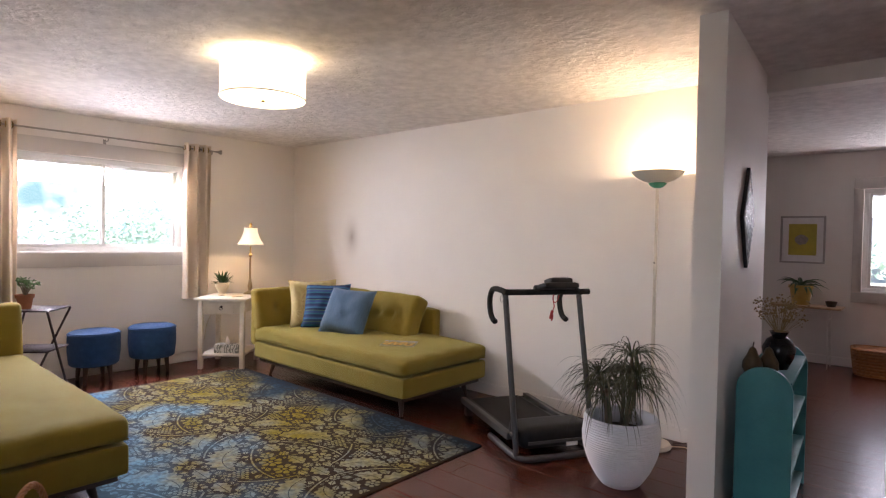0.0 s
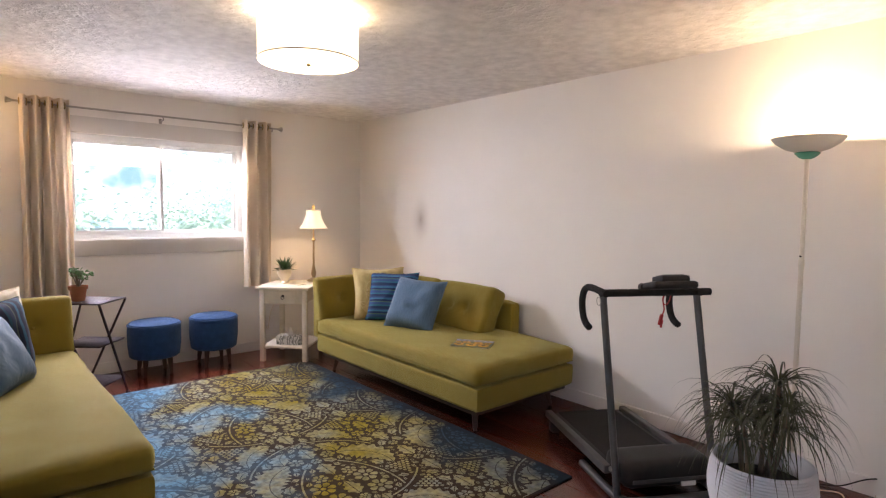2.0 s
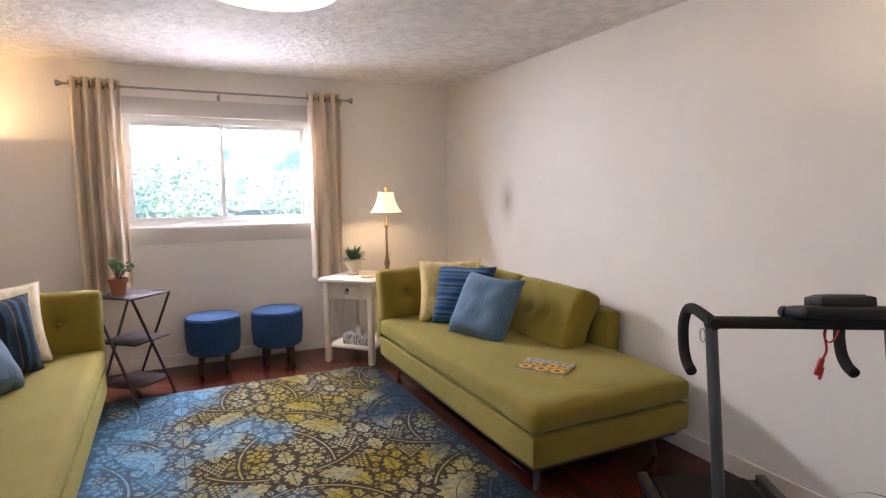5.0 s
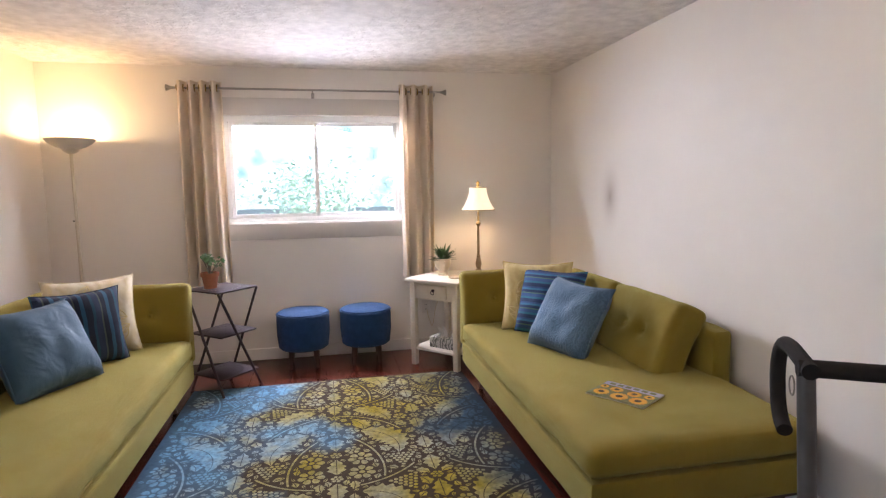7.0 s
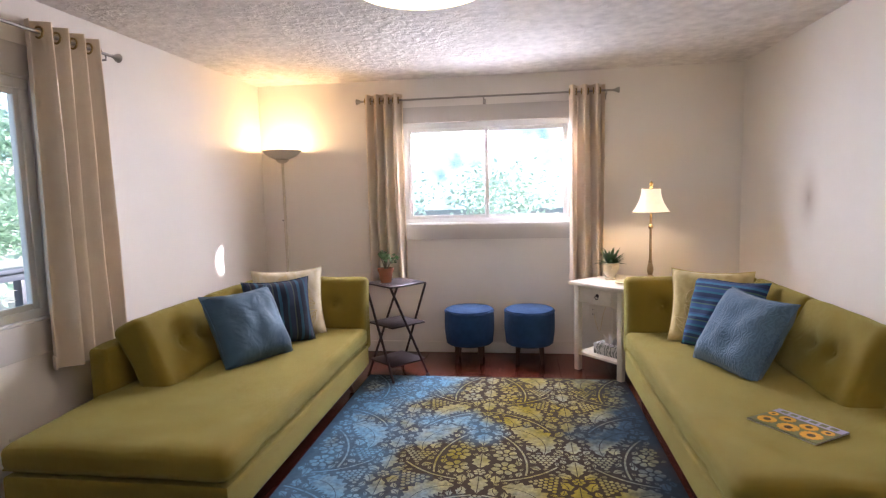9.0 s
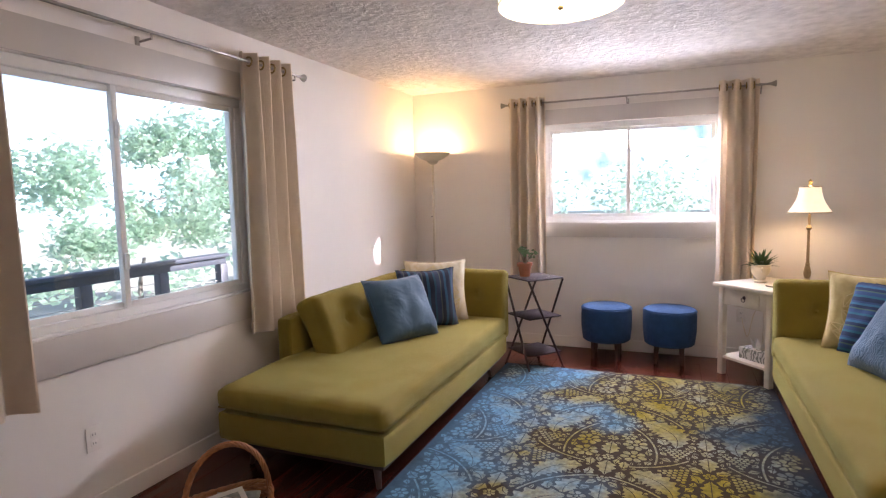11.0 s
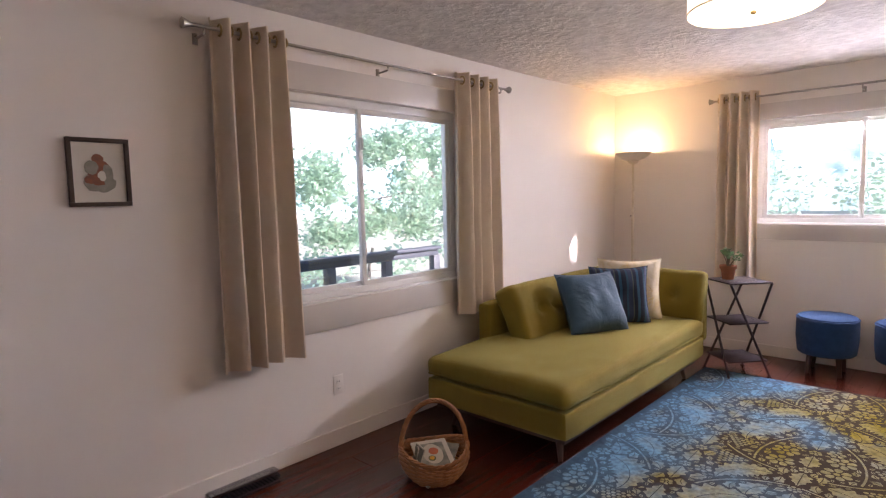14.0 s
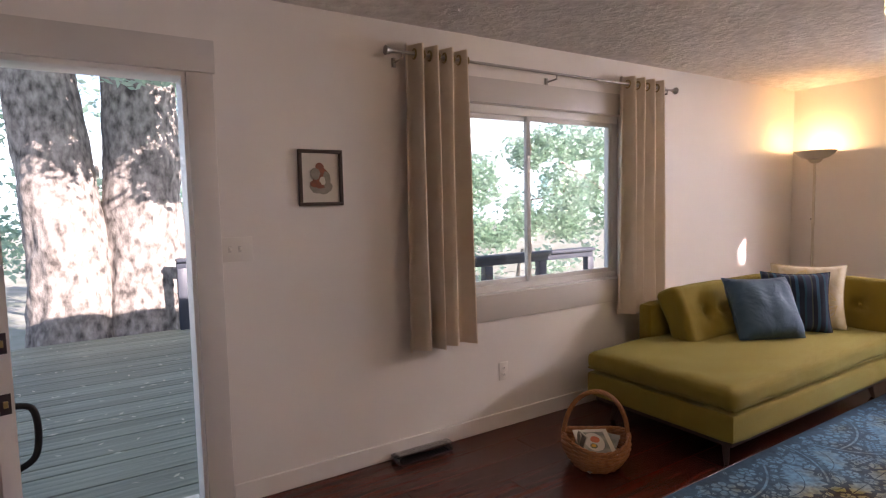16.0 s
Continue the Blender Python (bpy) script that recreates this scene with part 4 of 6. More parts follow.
# ---- cushions, magazine ----
def striped(name, cols, axis, period):
    """Woven stripes across one axis."""
    m = bpy.data.materials.new(name)
    m.use_nodes = True
    nt = m.node_tree
    n, ln = nt.nodes, nt.links.new
    b = n["Principled BSDF"]
    b.inputs["Roughness"].default_value = 0.85
    tc, sep = n.new("ShaderNodeTexCoord"), n.new("ShaderNodeSeparateXYZ")
    ln(tc.outputs["Object"], sep.inputs[0])
    mu, fr = n.new("ShaderNodeMath"), n.new("ShaderNodeMath")
    mu.operation, fr.operation = "MULTIPLY", "FRACT"
    mu.inputs[1].default_value = 1 / period
    ln(sep.outputs[axis], mu.inputs[0])
    ln(mu.outputs[0], fr.inputs[0])
    cr = n.new("ShaderNodeValToRGB")
    cr.color_ramp.interpolation = "CONSTANT"
    el = cr.color_ramp.elements
    for k, (p, c) in enumerate(cols):
        e = el[k] if k < 2 else el.new(p)
        e.position, e.color = p, (*c, 1)
    ln(fr.outputs[0], cr.inputs[0])
    t = n.new("ShaderNodeTexNoise")
    t.inputs["Scale"].default_value = 250
    ln(tc.outputs["Object"], t.inputs["Vector"])
    mx = n.new("ShaderNodeMix")
    mx.data_type, mx.blend_type = "RGBA", "MULTIPLY"
    mx.inputs[0].default_value = 0.5
    ln(cr.outputs[0], mx.inputs[6])
    ln(t.outputs[0], mx.inputs[7])
    ln(mx.outputs[2], b.inputs["Base Color"])
    bp = n.new("ShaderNodeBump")
    bp.inputs["Strength"].default_value, bp.inputs["Distance"].default_value = 0.4, 0.004
    ln(t.outputs[0], bp.inputs["Height"])
    ln(bp.outputs[0], b.inputs["Normal"])
    return m


def waved(name, c1, c2, scale, dist, strength, mixin=0.5):
    """Cloth with a crinkled or scrolled relief of bands."""
    m = material(name, c1, c2, 12, 0.8, sheen=0.2)
    nt = m.node_tree
    n, ln = nt.nodes, nt.links.new
    b = n["Principled BSDF"]
    tc, w = n.new("ShaderNodeTexCoord"), n.new("ShaderNodeTexWave")
    w.inputs["Scale"].default_value, w.inputs["Distortion"].default_value, w.inputs["Detail"].default_value, w.inputs["Detail Scale"].default_value = scale, dist, 3, 1.6
    ln(tc.outputs["Object"], w.inputs["Vector"])
    bp = n.new("ShaderNodeBump")
    bp.inputs["Strength"].default_value, bp.inputs["Distance"].default_value = strength, 0.006
    ln(w.outputs[1], bp.inputs["Height"])
    ln(bp.outputs[0], b.inputs["Normal"])
    mx = n.new("ShaderNodeMix")
    mx.data_type = "RGBA"
    ln(w.outputs[1], mx.inputs[0])
    mx.inputs[6].default_value, mx.inputs[7].default_value = (*c1, 1), (*c2, 1)
    ln(mx.outputs[2], b.inputs["Base Color"])
    return m


NAVY, TEALB, GREENB, MIDB = (0.02, 0.05, 0.15), (0.03, 0.20, 0.33), (0.10, 0.22, 0.20), (0.04, 0.11, 0.30)
STRIPE_H = striped("blue_stripes_level", [(0.0, NAVY), (0.22, TEALB), (0.34, MIDB), (0.55, GREENB), (0.62, NAVY), (0.78, (0.05, 0.22, 0.42)), (0.9, MIDB)], "Z", 0.105)
STRIPE_V = striped("blue_stripes_upright", [(0.0, (0.012, 0.02, 0.05)), (0.25, (0.02, 0.09, 0.15)), (0.36, (0.03, 0.05, 0.11)), (0.6, (0.10, 0.13, 0.12)), (0.66, (0.012, 0.02, 0.05)), (0.85, (0.03, 0.12, 0.22))], "X", 0.13)
CRINKLE = waved("crinkled_blue_silk", (0.085, 0.165, 0.27), (0.060, 0.125, 0.215), 17, 14, 0.4)
SUEDE = material("slate_blue_suede", (0.045, 0.105, 0.175), (0.034, 0.082, 0.140), 6, 0.68, 0.15, 200, sheen=0.10, folds=0.5, fscale=6)
SCROLL = waved("gold_scroll_damask", (0.56, 0.45, 0.19), (0.48, 0.37, 0.14), 4.5, 9, 0.25)
SCROLL2 = waved("cream_scroll_damask", (0.64, 0.57, 0.42), (0.57, 0.48, 0.30), 4.0, 9, 0.25)


def throw_pillow(label, mat, size, thick, m, seed):
    p = thing("throw_pillow", label, "pillow")
    p.matrix_basis = m
    part("cover", pillow(size * 1.04, thick * 1.45, seed=seed), mat, p)
    a = size * 0.52
    line = []
    for k in range(40):
        t = k / 10
        s, u = int(t), 2 * (t - int(t)) - 1
        q = a * (1 - 0.10 * (1 - u * u))
        line.append([(u * a, 0, a - q), (q, 0, u * a + a), (-u * a, 0, q + a), (-q, 0, -u * a + a)][s])
    part("seam", tube(line, 0.004, 6, closed=True), mat, p)
    return p


def embroidery(p, size, thick, mat, seed):
    """Leaf outlines stitched over the front of a pillow."""
    rng = random.Random(seed)
    for k in range(9):
        cx, cz, a, s = rng.uniform(-0.30, 0.30) * size, rng.uniform(0.18, 0.82) * size, rng.uniform(0, 6.28), rng.uniform(0.13, 0.20) * size
        for side in (1, -1, 0):
            pts = []
            for j in range(11):
                v = j / 10
                lx, lz = s * (v - 0.5) * 1.7, side * s * 0.42 * math.sin(math.pi * v)
                x, z = cx + lx * math.cos(a) - lz * math.sin(a), cz + lx * math.sin(a) + lz * math.cos(a)
                u, w = max(-0.93, min(0.93, 2 * x / size)), max(-0.93, min(0.93, 2 * z / size - 1))
                pts.append((u * size / 2, -thick * 0.725 * ((1 - u ** 4) * (1 - w ** 4)) ** 0.55 - 0.004, (w + 1) * size / 2))
            part("stitching", tube(pts, 0.0028, 5), mat, p)


def rest(x, y, rz, lean, z=0.463):
    """Standing on the seat at x, y, turned by rz, tipped back by lean degrees."""
    return Matrix.Translation((x, y, z)) @ pose(0, 0, 0, 0, 0, rz) @ pose(0, 0, 0, -lean, 0, 0)


STITCH = material("pale_gold_thread", (0.66, 0.54, 0.27), (0.58, 0.46, 0.21), 60, 0.6)
embroidery(throw_pillow("gold and cream leaf-patterned pillow leaning in the sofa corner", SCROLL, 0.46, 0.13, rest(-4.30, 3.47, 66, 16), 1), 0.46, 0.13, STITCH, 31)
throw_pillow("blue and green striped pillow leaning on another pillow", STRIPE_H, 0.44, 0.13, rest(-4.14, 3.46, 40, 20), 2)
throw_pillow("crinkled slate-blue silk pillow leaning on the sofa back", CRINKLE, 0.45, 0.14, rest(-3.79, 3.38, 22, 30) @ pose(0, 0, 0, 0, 3, 0), 3)
embroidery(throw_pillow("cream and gold damask pillow in the sofa corner", SCROLL2, 0.47, 0.13, rest(-4.38, 0.74, -62 + 180, 16), 4), 0.47, 0.13, STITCH, 32)
throw_pillow("dark blue upright-striped pillow on the green sofa", STRIPE_V, 0.43, 0.13, rest(-4.17, 0.77, -50 + 180, 14), 5)
throw_pillow("slate-blue suede pillow leaning on the sofa back", SUEDE, 0.46, 0.15, rest(-3.80, 0.80, -28 + 180, 30), 6)


# ---- living room: small things ----
PAPER = material("magazine_paper", (0.66, 0.62, 0.52), (0.60, 0.56, 0.46), 20, 0.35)
SUNFL = material("sunflower_print", (0.80, 0.46, 0.03), (0.66, 0.30, 0.02), 40, 0.35)
LEAFPR = material("dark_leaf_print", (0.10, 0.12, 0.05), (0.16, 0.17, 0.08), 45, 0.35)
LILAC = material("lilac_print", (0.42, 0.42, 0.62), (0.36, 0.36, 0.56), 30, 0.35)
mg = thing("magazine", "glossy magazine with sunflowers on its cover lying on the sofa", "magazine", -3.055, 3.425, 0.4795, 33)
pages = bmesh.new()
for k in range(5):
    box(-0.14, 0.14, -0.105 + 0.001 * k, 0.105, 0.0012 * k, 0.0012 * k + 0.0011, bm=pages)
part("page_block", pages, PAPER, mg)
part("cover", box(-0.14, 0.14, -0.105, 0.105, 0.0062, 0.0070), LEAFPR, mg)
part("cover_band", box(-0.14, 0.14, 0.055, 0.103, 0.0072, 0.0076), LILAC, mg)
for x in (-0.10, -0.06, -0.02, 0.02, 0.06, 0.10):
    part("title_bar", box(x - 0.015, x + 0.013, 0.068, 0.092, 0.0077, 0.0080), LEAFPR, mg)
for k, (x, y, r) in enumerate(((-0.092, -0.048, 0.040), (0.000, -0.052, 0.044), (0.090, -0.050, 0.043), (-0.050, 0.020, 0.034), (0.040, 0.016, 0.036), (0.108, 0.024, 0.026), (-0.115, 0.026, 0.022))):
    bm = bmesh.new()
    for p in range(14):
        a = 2 * math.pi * p / 14
        lathe([(0.001, 0.0072), (r * 0.2, 0.0073), (r * 0.2, 0.0078), (0.001, 0.0079)], 6, bm, (x + r * 0.75 * math.cos(a), y + r * 0.75 * math.sin(a), 0))
    lathe([(0.001, 0.0072), (r * 0.75, 0.0073), (r * 0.75, 0.0078), (0.001, 0.0079)], 14, bm, (x, y, 0))
    f = part("sunflower", bm, SUNFL, mg)
    part("flower_centre", lathe([(r * 0.36, 0.0079), (r * 0.36, 0.0084), (0.001, 0.0085)], 12, at=(x, y, 0)), WALNUT, f)

# table lamp
LAMPSH = material("lit_cream_shade", (0.85, 0.74, 0.50), (0.80, 0.68, 0.45), 30, 0.8, emit=((1.0, 0.78, 0.46), 0.22))
ANTIQ = material("antique_gold_resin", (0.36, 0.27, 0.15), (0.24, 0.17, 0.09), 25, 0.5, 0.2, 90, metal=0.3)
tl = thing("table_lamp", "slender antique gold table lamp with lit cream bell shade", "table lamp", -5.30, 3.34, 0.72)
part("base", lathe([(0.001, 0), (0.065, 0), (0.068, 0.012), (0.05, 0.02), (0.028, 0.03), (0.016, 0.045), (0.022, 0.06), (0.026, 0.085), (0.020, 0.12), (0.013, 0.14), (0.017, 0.15), (0.012, 0.16)], 24), ANTIQ, tl)
part("stem", lathe([(0.011, 0.155), (0.009, 0.40), (0.014, 0.405), (0.021, 0.42), (0.014, 0.435), (0.009, 0.44), (0.009, 0.52)], 20), ANTIQ, tl)
prof = []
for k in range(13):
    v = k / 12
    prof.append((0.070 + 0.070 * (1 - v) ** 2.0, 0.535 + 0.185 * v))
part("shade", lathe(prof + [(r - 0.003, z) for r, z in prof[::-1]] + [prof[0]], 36, caps=False), LAMPSH, tl)
for prof_k, zz in ((0.140, 0.535), (0.070, 0.720)):
    part("shade_trim", tube([(prof_k * math.cos(a), prof_k * math.sin(a), zz) for a in (2 * math.pi * k / 36 for k in range(36))], 0.003, 6, closed=True), BRASS, tl)
part("harp", tube(bend([(0, 0, 0.52), (0.05, 0, 0.58), (0.045, 0, 0.68), (0, 0, 0.725)], 5), 0.002, 6), BRASS, tl)
part("finial", lathe([(0.004, 0.722), (0.014, 0.732), (0.009, 0.745), (0.016, 0.757), (0.006, 0.772), (0.001, 0.778)], 16), BRASS, tl)

# plants
GREEN = material("dark_green_leaf", (0.035, 0.10, 0.025), (0.022, 0.065, 0.018), 12, 0.45)
JADEL = material("jade_plant_leaf", (0.10, 0.21, 0.07), (0.07, 0.16, 0.05), 14, 0.4)
DRAC = material("dracaena_leaf", (0.055, 0.062, 0.022), (0.036, 0.042, 0.016), 9, 0.5)
BARKS = material("pale_cane", (0.16, 0.12, 0.08), (0.10, 0.075, 0.05), 30, 0.8, 0.3, 120)
SOIL = material("potting_soil", (0.035, 0.025, 0.018), (0.02, 0.014, 0.010), 60, 0.95, 0.6, 150)
CERAM = material("cream_ceramic", (0.72, 0.62, 0.45), (0.66, 0.55, 0.38), 9, 0.3)


def blade(bm, base, direction, length, width, droop, rng, steps=8):
    """One arching leaf blade, tapered, with a slight fold."""
    d = Vector(direction).normalized()
    p, L, R, M = Vector(base), [], [], []
    side = d.cross(Vector((0, 0, 1)))
    side = side.normalized() if side.length > 1e-3 else Vector((1, 0, 0))
    for k in range(steps + 1):
        v = k / steps
        w = width * (math.sin(math.pi * min(1, 0.15 + v * 0.85)) ** 0.6) * (1 - v * 0.75)
        L.append(bm.verts.new(p + side * w))
        M.append(bm.verts.new(p - Vector((0, 0, w * 0.5))))
        R.append(bm.verts.new(p - side * w))
        p = p + d * (length / steps)
        d = (d + Vector((0, 0, -droop / steps))).normalized()
    for k in range(steps):
        bm.faces.new((L[k], L[k + 1], M[k + 1], M[k]))
        bm.faces.new((M[k], M[k + 1], R[k + 1], R[k]))


def sprig(bm, x, y, z, n, length, width, droop, lift, seed):
    rng = random.Random(seed)
    for k in range(n):
        a = k * 2.399 + rng.uniform(-0.3, 0.3)
        e = lift * (0.35 + 0.65 * rng.random())
        blade(bm, (x, y, z), (math.cos(a), math.sin(a), e), length * rng.uniform(0.7, 1.1), width, droop * rng.uniform(0.7, 1.3), rng)


# dracaena in the planter
part("soil", lathe([(0.001, 0.299), (0.10, 0.296), (0.179, 0.292), (0.179, 0.286), (0.001, 0.286)], 30), SOIL, pot)
dr = thing("dracaena", "dracaena plant with drooping narrow leaves in the planter", "plant", -1.035, 3.185, 0.295)
for k, (x, y, tx, ty, tz) in enumerate(((-0.05, 0.0, -0.10, -0.02, 0.30), (0.03, 0.03, 0.06, 0.05, 0.42), (0.06, -0.04, 0.13, -0.05, 0.33), (-0.01, -0.05, -0.02, -0.10, 0.26), (0.0, 0.06, -0.03, 0.13, 0.30))):
    part("cane", tube(bend([(x, y, 0.0), ((x + tx) / 2 + 0.01, (y + ty) / 2, tz * 0.5), (tx, ty, tz)], 5), [0.011] * 10 + [0.009], 8), BARKS, dr)
    bm = bmesh.new()
    sprig(bm, tx, ty, tz, 52, 0.36, 0.0052, 3.4, 1.6, 20 + k)
    sprig(bm, tx, ty, tz - 0.06, 34, 0.36, 0.0048, 3.4, 0.8, 40 + k)
    part("leaf_crown", bm, DRAC, dr, "narrow arching leaves")

# aloe-like plant in a cream urn on the end table
up = thing("urn_pot", "cream ceramic urn pot on the end table", "plant pot", -5.33, 3.04, 0.72)
part("urn", lathe([(0.001, 0), (0.042, 0), (0.045, 0.010), (0.032, 0.022), (0.040, 0.04), (0.062, 0.075), (0.070, 0.105), (0.064, 0.12), (0.072, 0.13), (0.072, 0.138), (0.062, 0.138), (0.058, 0.115), (0.001, 0.112)], 30), CERAM, up)
for s in (-1, 1):
    part("handle", tube(bend([(s * 0.066, 0, 0.118), (s * 0.085, 0, 0.115), (s * 0.082, 0, 0.095), (s * 0.066, 0, 0.09)], 5), 0.006, 8), CERAM, up)
ap = thing("succulent", "dark green spiky succulent in the urn pot", "plant", -5.33, 3.04, 0.83)
bm = bmesh.new()
sprig(bm, 0, 0, 0, 46, 0.165, 0.021, 0.5, 2.8, 60)
sprig(bm, 0, 0, 0, 24, 0.15, 0.018, 0.8, 1.3, 61)
part("leaves", bm, GREEN, ap)

# jade plant in terracotta on the iron table
tp = thing("terracotta_pot", "small terracotta pot on the iron side table", "plant pot", -5.02, 1.27, 0.752)
part("pot_body", lathe([(0.001, 0), (0.042, 0), (0.055, 0.085), (0.063, 0.085), (0.065, 0.112), (0.058, 0.112), (0.054, 0.09), (0.001, 0.088)], 28), TERRACOTTA, tp)
jp = thing("jade_plant", "small jade plant with rounded green leaves in terracotta", "plant", -5.02, 1.27, 0.838)
rng = random.Random(8)
bm, lv = bmesh.new(), bmesh.new()
for k in range(9):
    a, r, h = k * 2.4, rng.uniform(0.02, 0.085), rng.uniform(0.07, 0.14)
    tip = Vector((r * math.cos(a), r * math.sin(a), h))
    tube(bend([(0, 0, 0), tip * 0.5 + Vector((0, 0, 0.01)), tip], 4), 0.004, 6, bm)
    for j in range(9):
        b, q = rng.uniform(0, 6.28), rng.uniform(0.012, 0.022)
        c = tip + Vector((math.cos(b), math.sin(b), rng.uniform(-0.8, 1.0))) * 0.02
        one = bmesh.new()
        bmesh.ops.create_icosphere(one, subdivisions=1, radius=1)
        moved(one, Matrix.Translation(c) @ Euler((rng.uniform(-1, 1), rng.uniform(-1, 1), b)).to_matrix().to_4x4() @ Matrix.Diagonal((q, q * 0.7, q * 0.25, 1)))
        joined(lv, one)
part("stems", bm, BARKS, jp)
part("leaves", lv, JADEL, jp)

# tissue box, saucer
TISSUE = material("tissue_paper", (0.80, 0.78, 0.76), (0.74, 0.72, 0.70), 20, 0.9)
FLORAL = waved("tissue_box_print", (0.62, 0.60, 0.56), (0.16, 0.17, 0.15), 9, 12, 0.0)
tb = thing("tissue_box", "white tissue box with dark leaf print on the lower shelf", "tissue box", -5.16, 3.02, 0.15, 43)
part("carton", box(-0.12, 0.12, -0.06, 0.06, 0, 0.085, 0.003), FLORAL, tb)
bm = bmesh.new()
for k in range(5):
    blade(bm, (0.015 * (k - 2), 0.008 * (k % 2), 0.08), (0.3 * (k - 2), 0.2 * (k % 2 - 0.5), 1.5), 0.09, 0.028, 0.6, random.Random(k), 5)
part("tissue", bm, TISSUE, tb, "crumpled white tissue")
sc = thing("saucer", "small pale wooden dish on the end table", "dish", -5.13, 3.10, 0.72)
part("dish", lathe([(0.001, 0), (0.05, 0), (0.062, 0.012), (0.058, 0.013), (0.045, 0.006), (0.001, 0.005)], 26), CERAM, sc)


# wicker basket with magazines
WICK = material("honey_wicker", (0.44, 0.19, 0.06), (0.28, 0.11, 0.035), 40, 0.5, 0.2, 120)
bk = thing("wicker_basket", "round honey-coloured wicker basket with hoop handle", "basket", -2.20, 0.68, 0)
for row in range(13):
    v = row / 12
    r = 0.115 + 0.062 * math.sin(v * math.pi * 0.62)
    ring = []
    for k in range(72):
        a = 2 * math.pi * k / 72
        w = 0.005 * math.sin(12 * a + (row % 2) * math.pi)
        dip = 0.022 * v * math.cos(2 * (a - 2.52))
        ring.append(((r + w) * math.cos(a), (r + w) * math.sin(a), 0.008 + 0.135 * v + dip))
    part("weave", tube(ring, 0.0072, 6, closed=True), WICK, bk)
part("basket_floor", lathe([(0.001, 0.004), (0.118, 0.004), (0.118, 0.012), (0.001, 0.012)], 30), WICK, bk)
for k in range(3):
    ring = [((0.176 + 0.006 * math.cos(9 * a + k * 2.1)) * math.cos(a), (0.176 + 0.006 * math.cos(9 * a + k * 2.1)) * math.sin(a), 0.155 + 0.022 * math.cos(2 * (a - 2.52)) + 0.006 * math.sin(9 * a + k * 2.1)) for a in (2 * math.pi * j / 90 for j in range(90))]
    part("rim_braid", tube(ring, 0.006, 6, closed=True), WICK, bk)
for k in range(4):
    hoop = []
    for j in range(41):
        a = math.pi * j / 40
        w = 0.008 * math.cos(j * 0.9 + k * math.pi / 2)
        q = 0.008 * math.sin(j * 0.9 + k * math.pi / 2)
        hoop.append(((0.172 + w) * math.cos(a) * math.cos(2.52) - q * math.sin(2.52), (0.172 + w) * math.cos(a) * math.sin(2.52) + q * math.cos(2.52), 0.165 + (0.245 + w) * math.sin(a)))
    part("handle_strand", tube(hoop, 0.006, 6), WICK, bk)
ORANGE = material("orange_print", (0.62, 0.16, 0.06), (0.55, 0.12, 0.05), 20, 0.4)
PRINT = material("magazine_print", (0.46, 0.44, 0.34), (0.08, 0.10, 0.09), 14, 0.4)
for k, (dx, dz, rz, rx) in enumerate(((0.0, 0.045, -30, 18), (0.02, 0.075, 70, 10), (-0.02, 0.095, 5, 22), (0.01, 0.122, 40, 17))):
    m = thing("magazine", "magazine stacked in the wicker basket", "magazine", -2.20 + dx, 0.68, dz)
    m.matrix_basis = pose(-2.20 + dx, 0.68, dz, rx, 0, rz + 110)
    part("page_block", box(-0.095, 0.095, -0.115, 0.105, 0, 0.008, 0.001), PAPER, m)
    part("cover", box(-0.096 if k < 3 else -0.07, 0.096 if k < 3 else 0.07, -0.116 if k < 3 else -0.09, 0.106 if k < 3 else 0.08, 0.008, 0.0088), (PRINT, LEAFPR, PRINT, PRINT)[k], m)
    if k == 3:
        part("plate_picture", moved(lathe([(0.066, 0.0089), (0.064, 0.0091), (0.001, 0.0092)], 28), Matrix.Diagonal((0.8, 1.1, 1, 1))), PAPER, m)
        part("fruit_picture", lathe([(0.026, 0.0093), (0.024, 0.0096), (0.001, 0.0097)], 18, at=(0.008, 0.018, 0)), ORANGE, m)
        part("salad_picture", lathe([(0.020, 0.0093), (0.018, 0.0096), (0.001, 0.0097)], 18, at=(-0.012, -0.032, 0)), LEAFPR, m)
        part("slice_picture", lathe([(0.013, 0.0098), (0.011, 0.0100), (0.001, 0.0101)], 14, at=(-0.012, -0.030, 0)), SUNFL, m)

for k, (dx, dy, rz, rx, hh) in enumerate(((0.105, -0.030, 70, 70, 0.105), (0.085, -0.065, 52, 74, 0.095))):
    m = thing("leaflet", "folded paper leaflet tucked upright in the basket", "leaflet")
    m.matrix_basis = pose(-2.20 + dx, 0.68 + dy, 0.085, rx, 0, rz)
    part("sheets", box(-0.045, 0.045, 0.0, hh, 0.0, 0.005, 0.001), PAPER, m)
    part("printed_face", box(-0.040, 0.040, 0.006, hh - 0.006, 0.0052, 0.0058), (PRINT, LEAFPR)[k], m)

# framed animal print by the door: plain shapes only
MOUNT = material("cream_mount_card", (0.70, 0.66, 0.58), (0.66, 0.62, 0.54), 8, 0.7)
RUST = material("rust_watercolour", (0.34, 0.12, 0.06), (0.22, 0.10, 0.07), 40, 0.8)
SAGE = material("sage_watercolour", (0.24, 0.23, 0.18), (0.34, 0.31, 0.25), 40, 0.8)


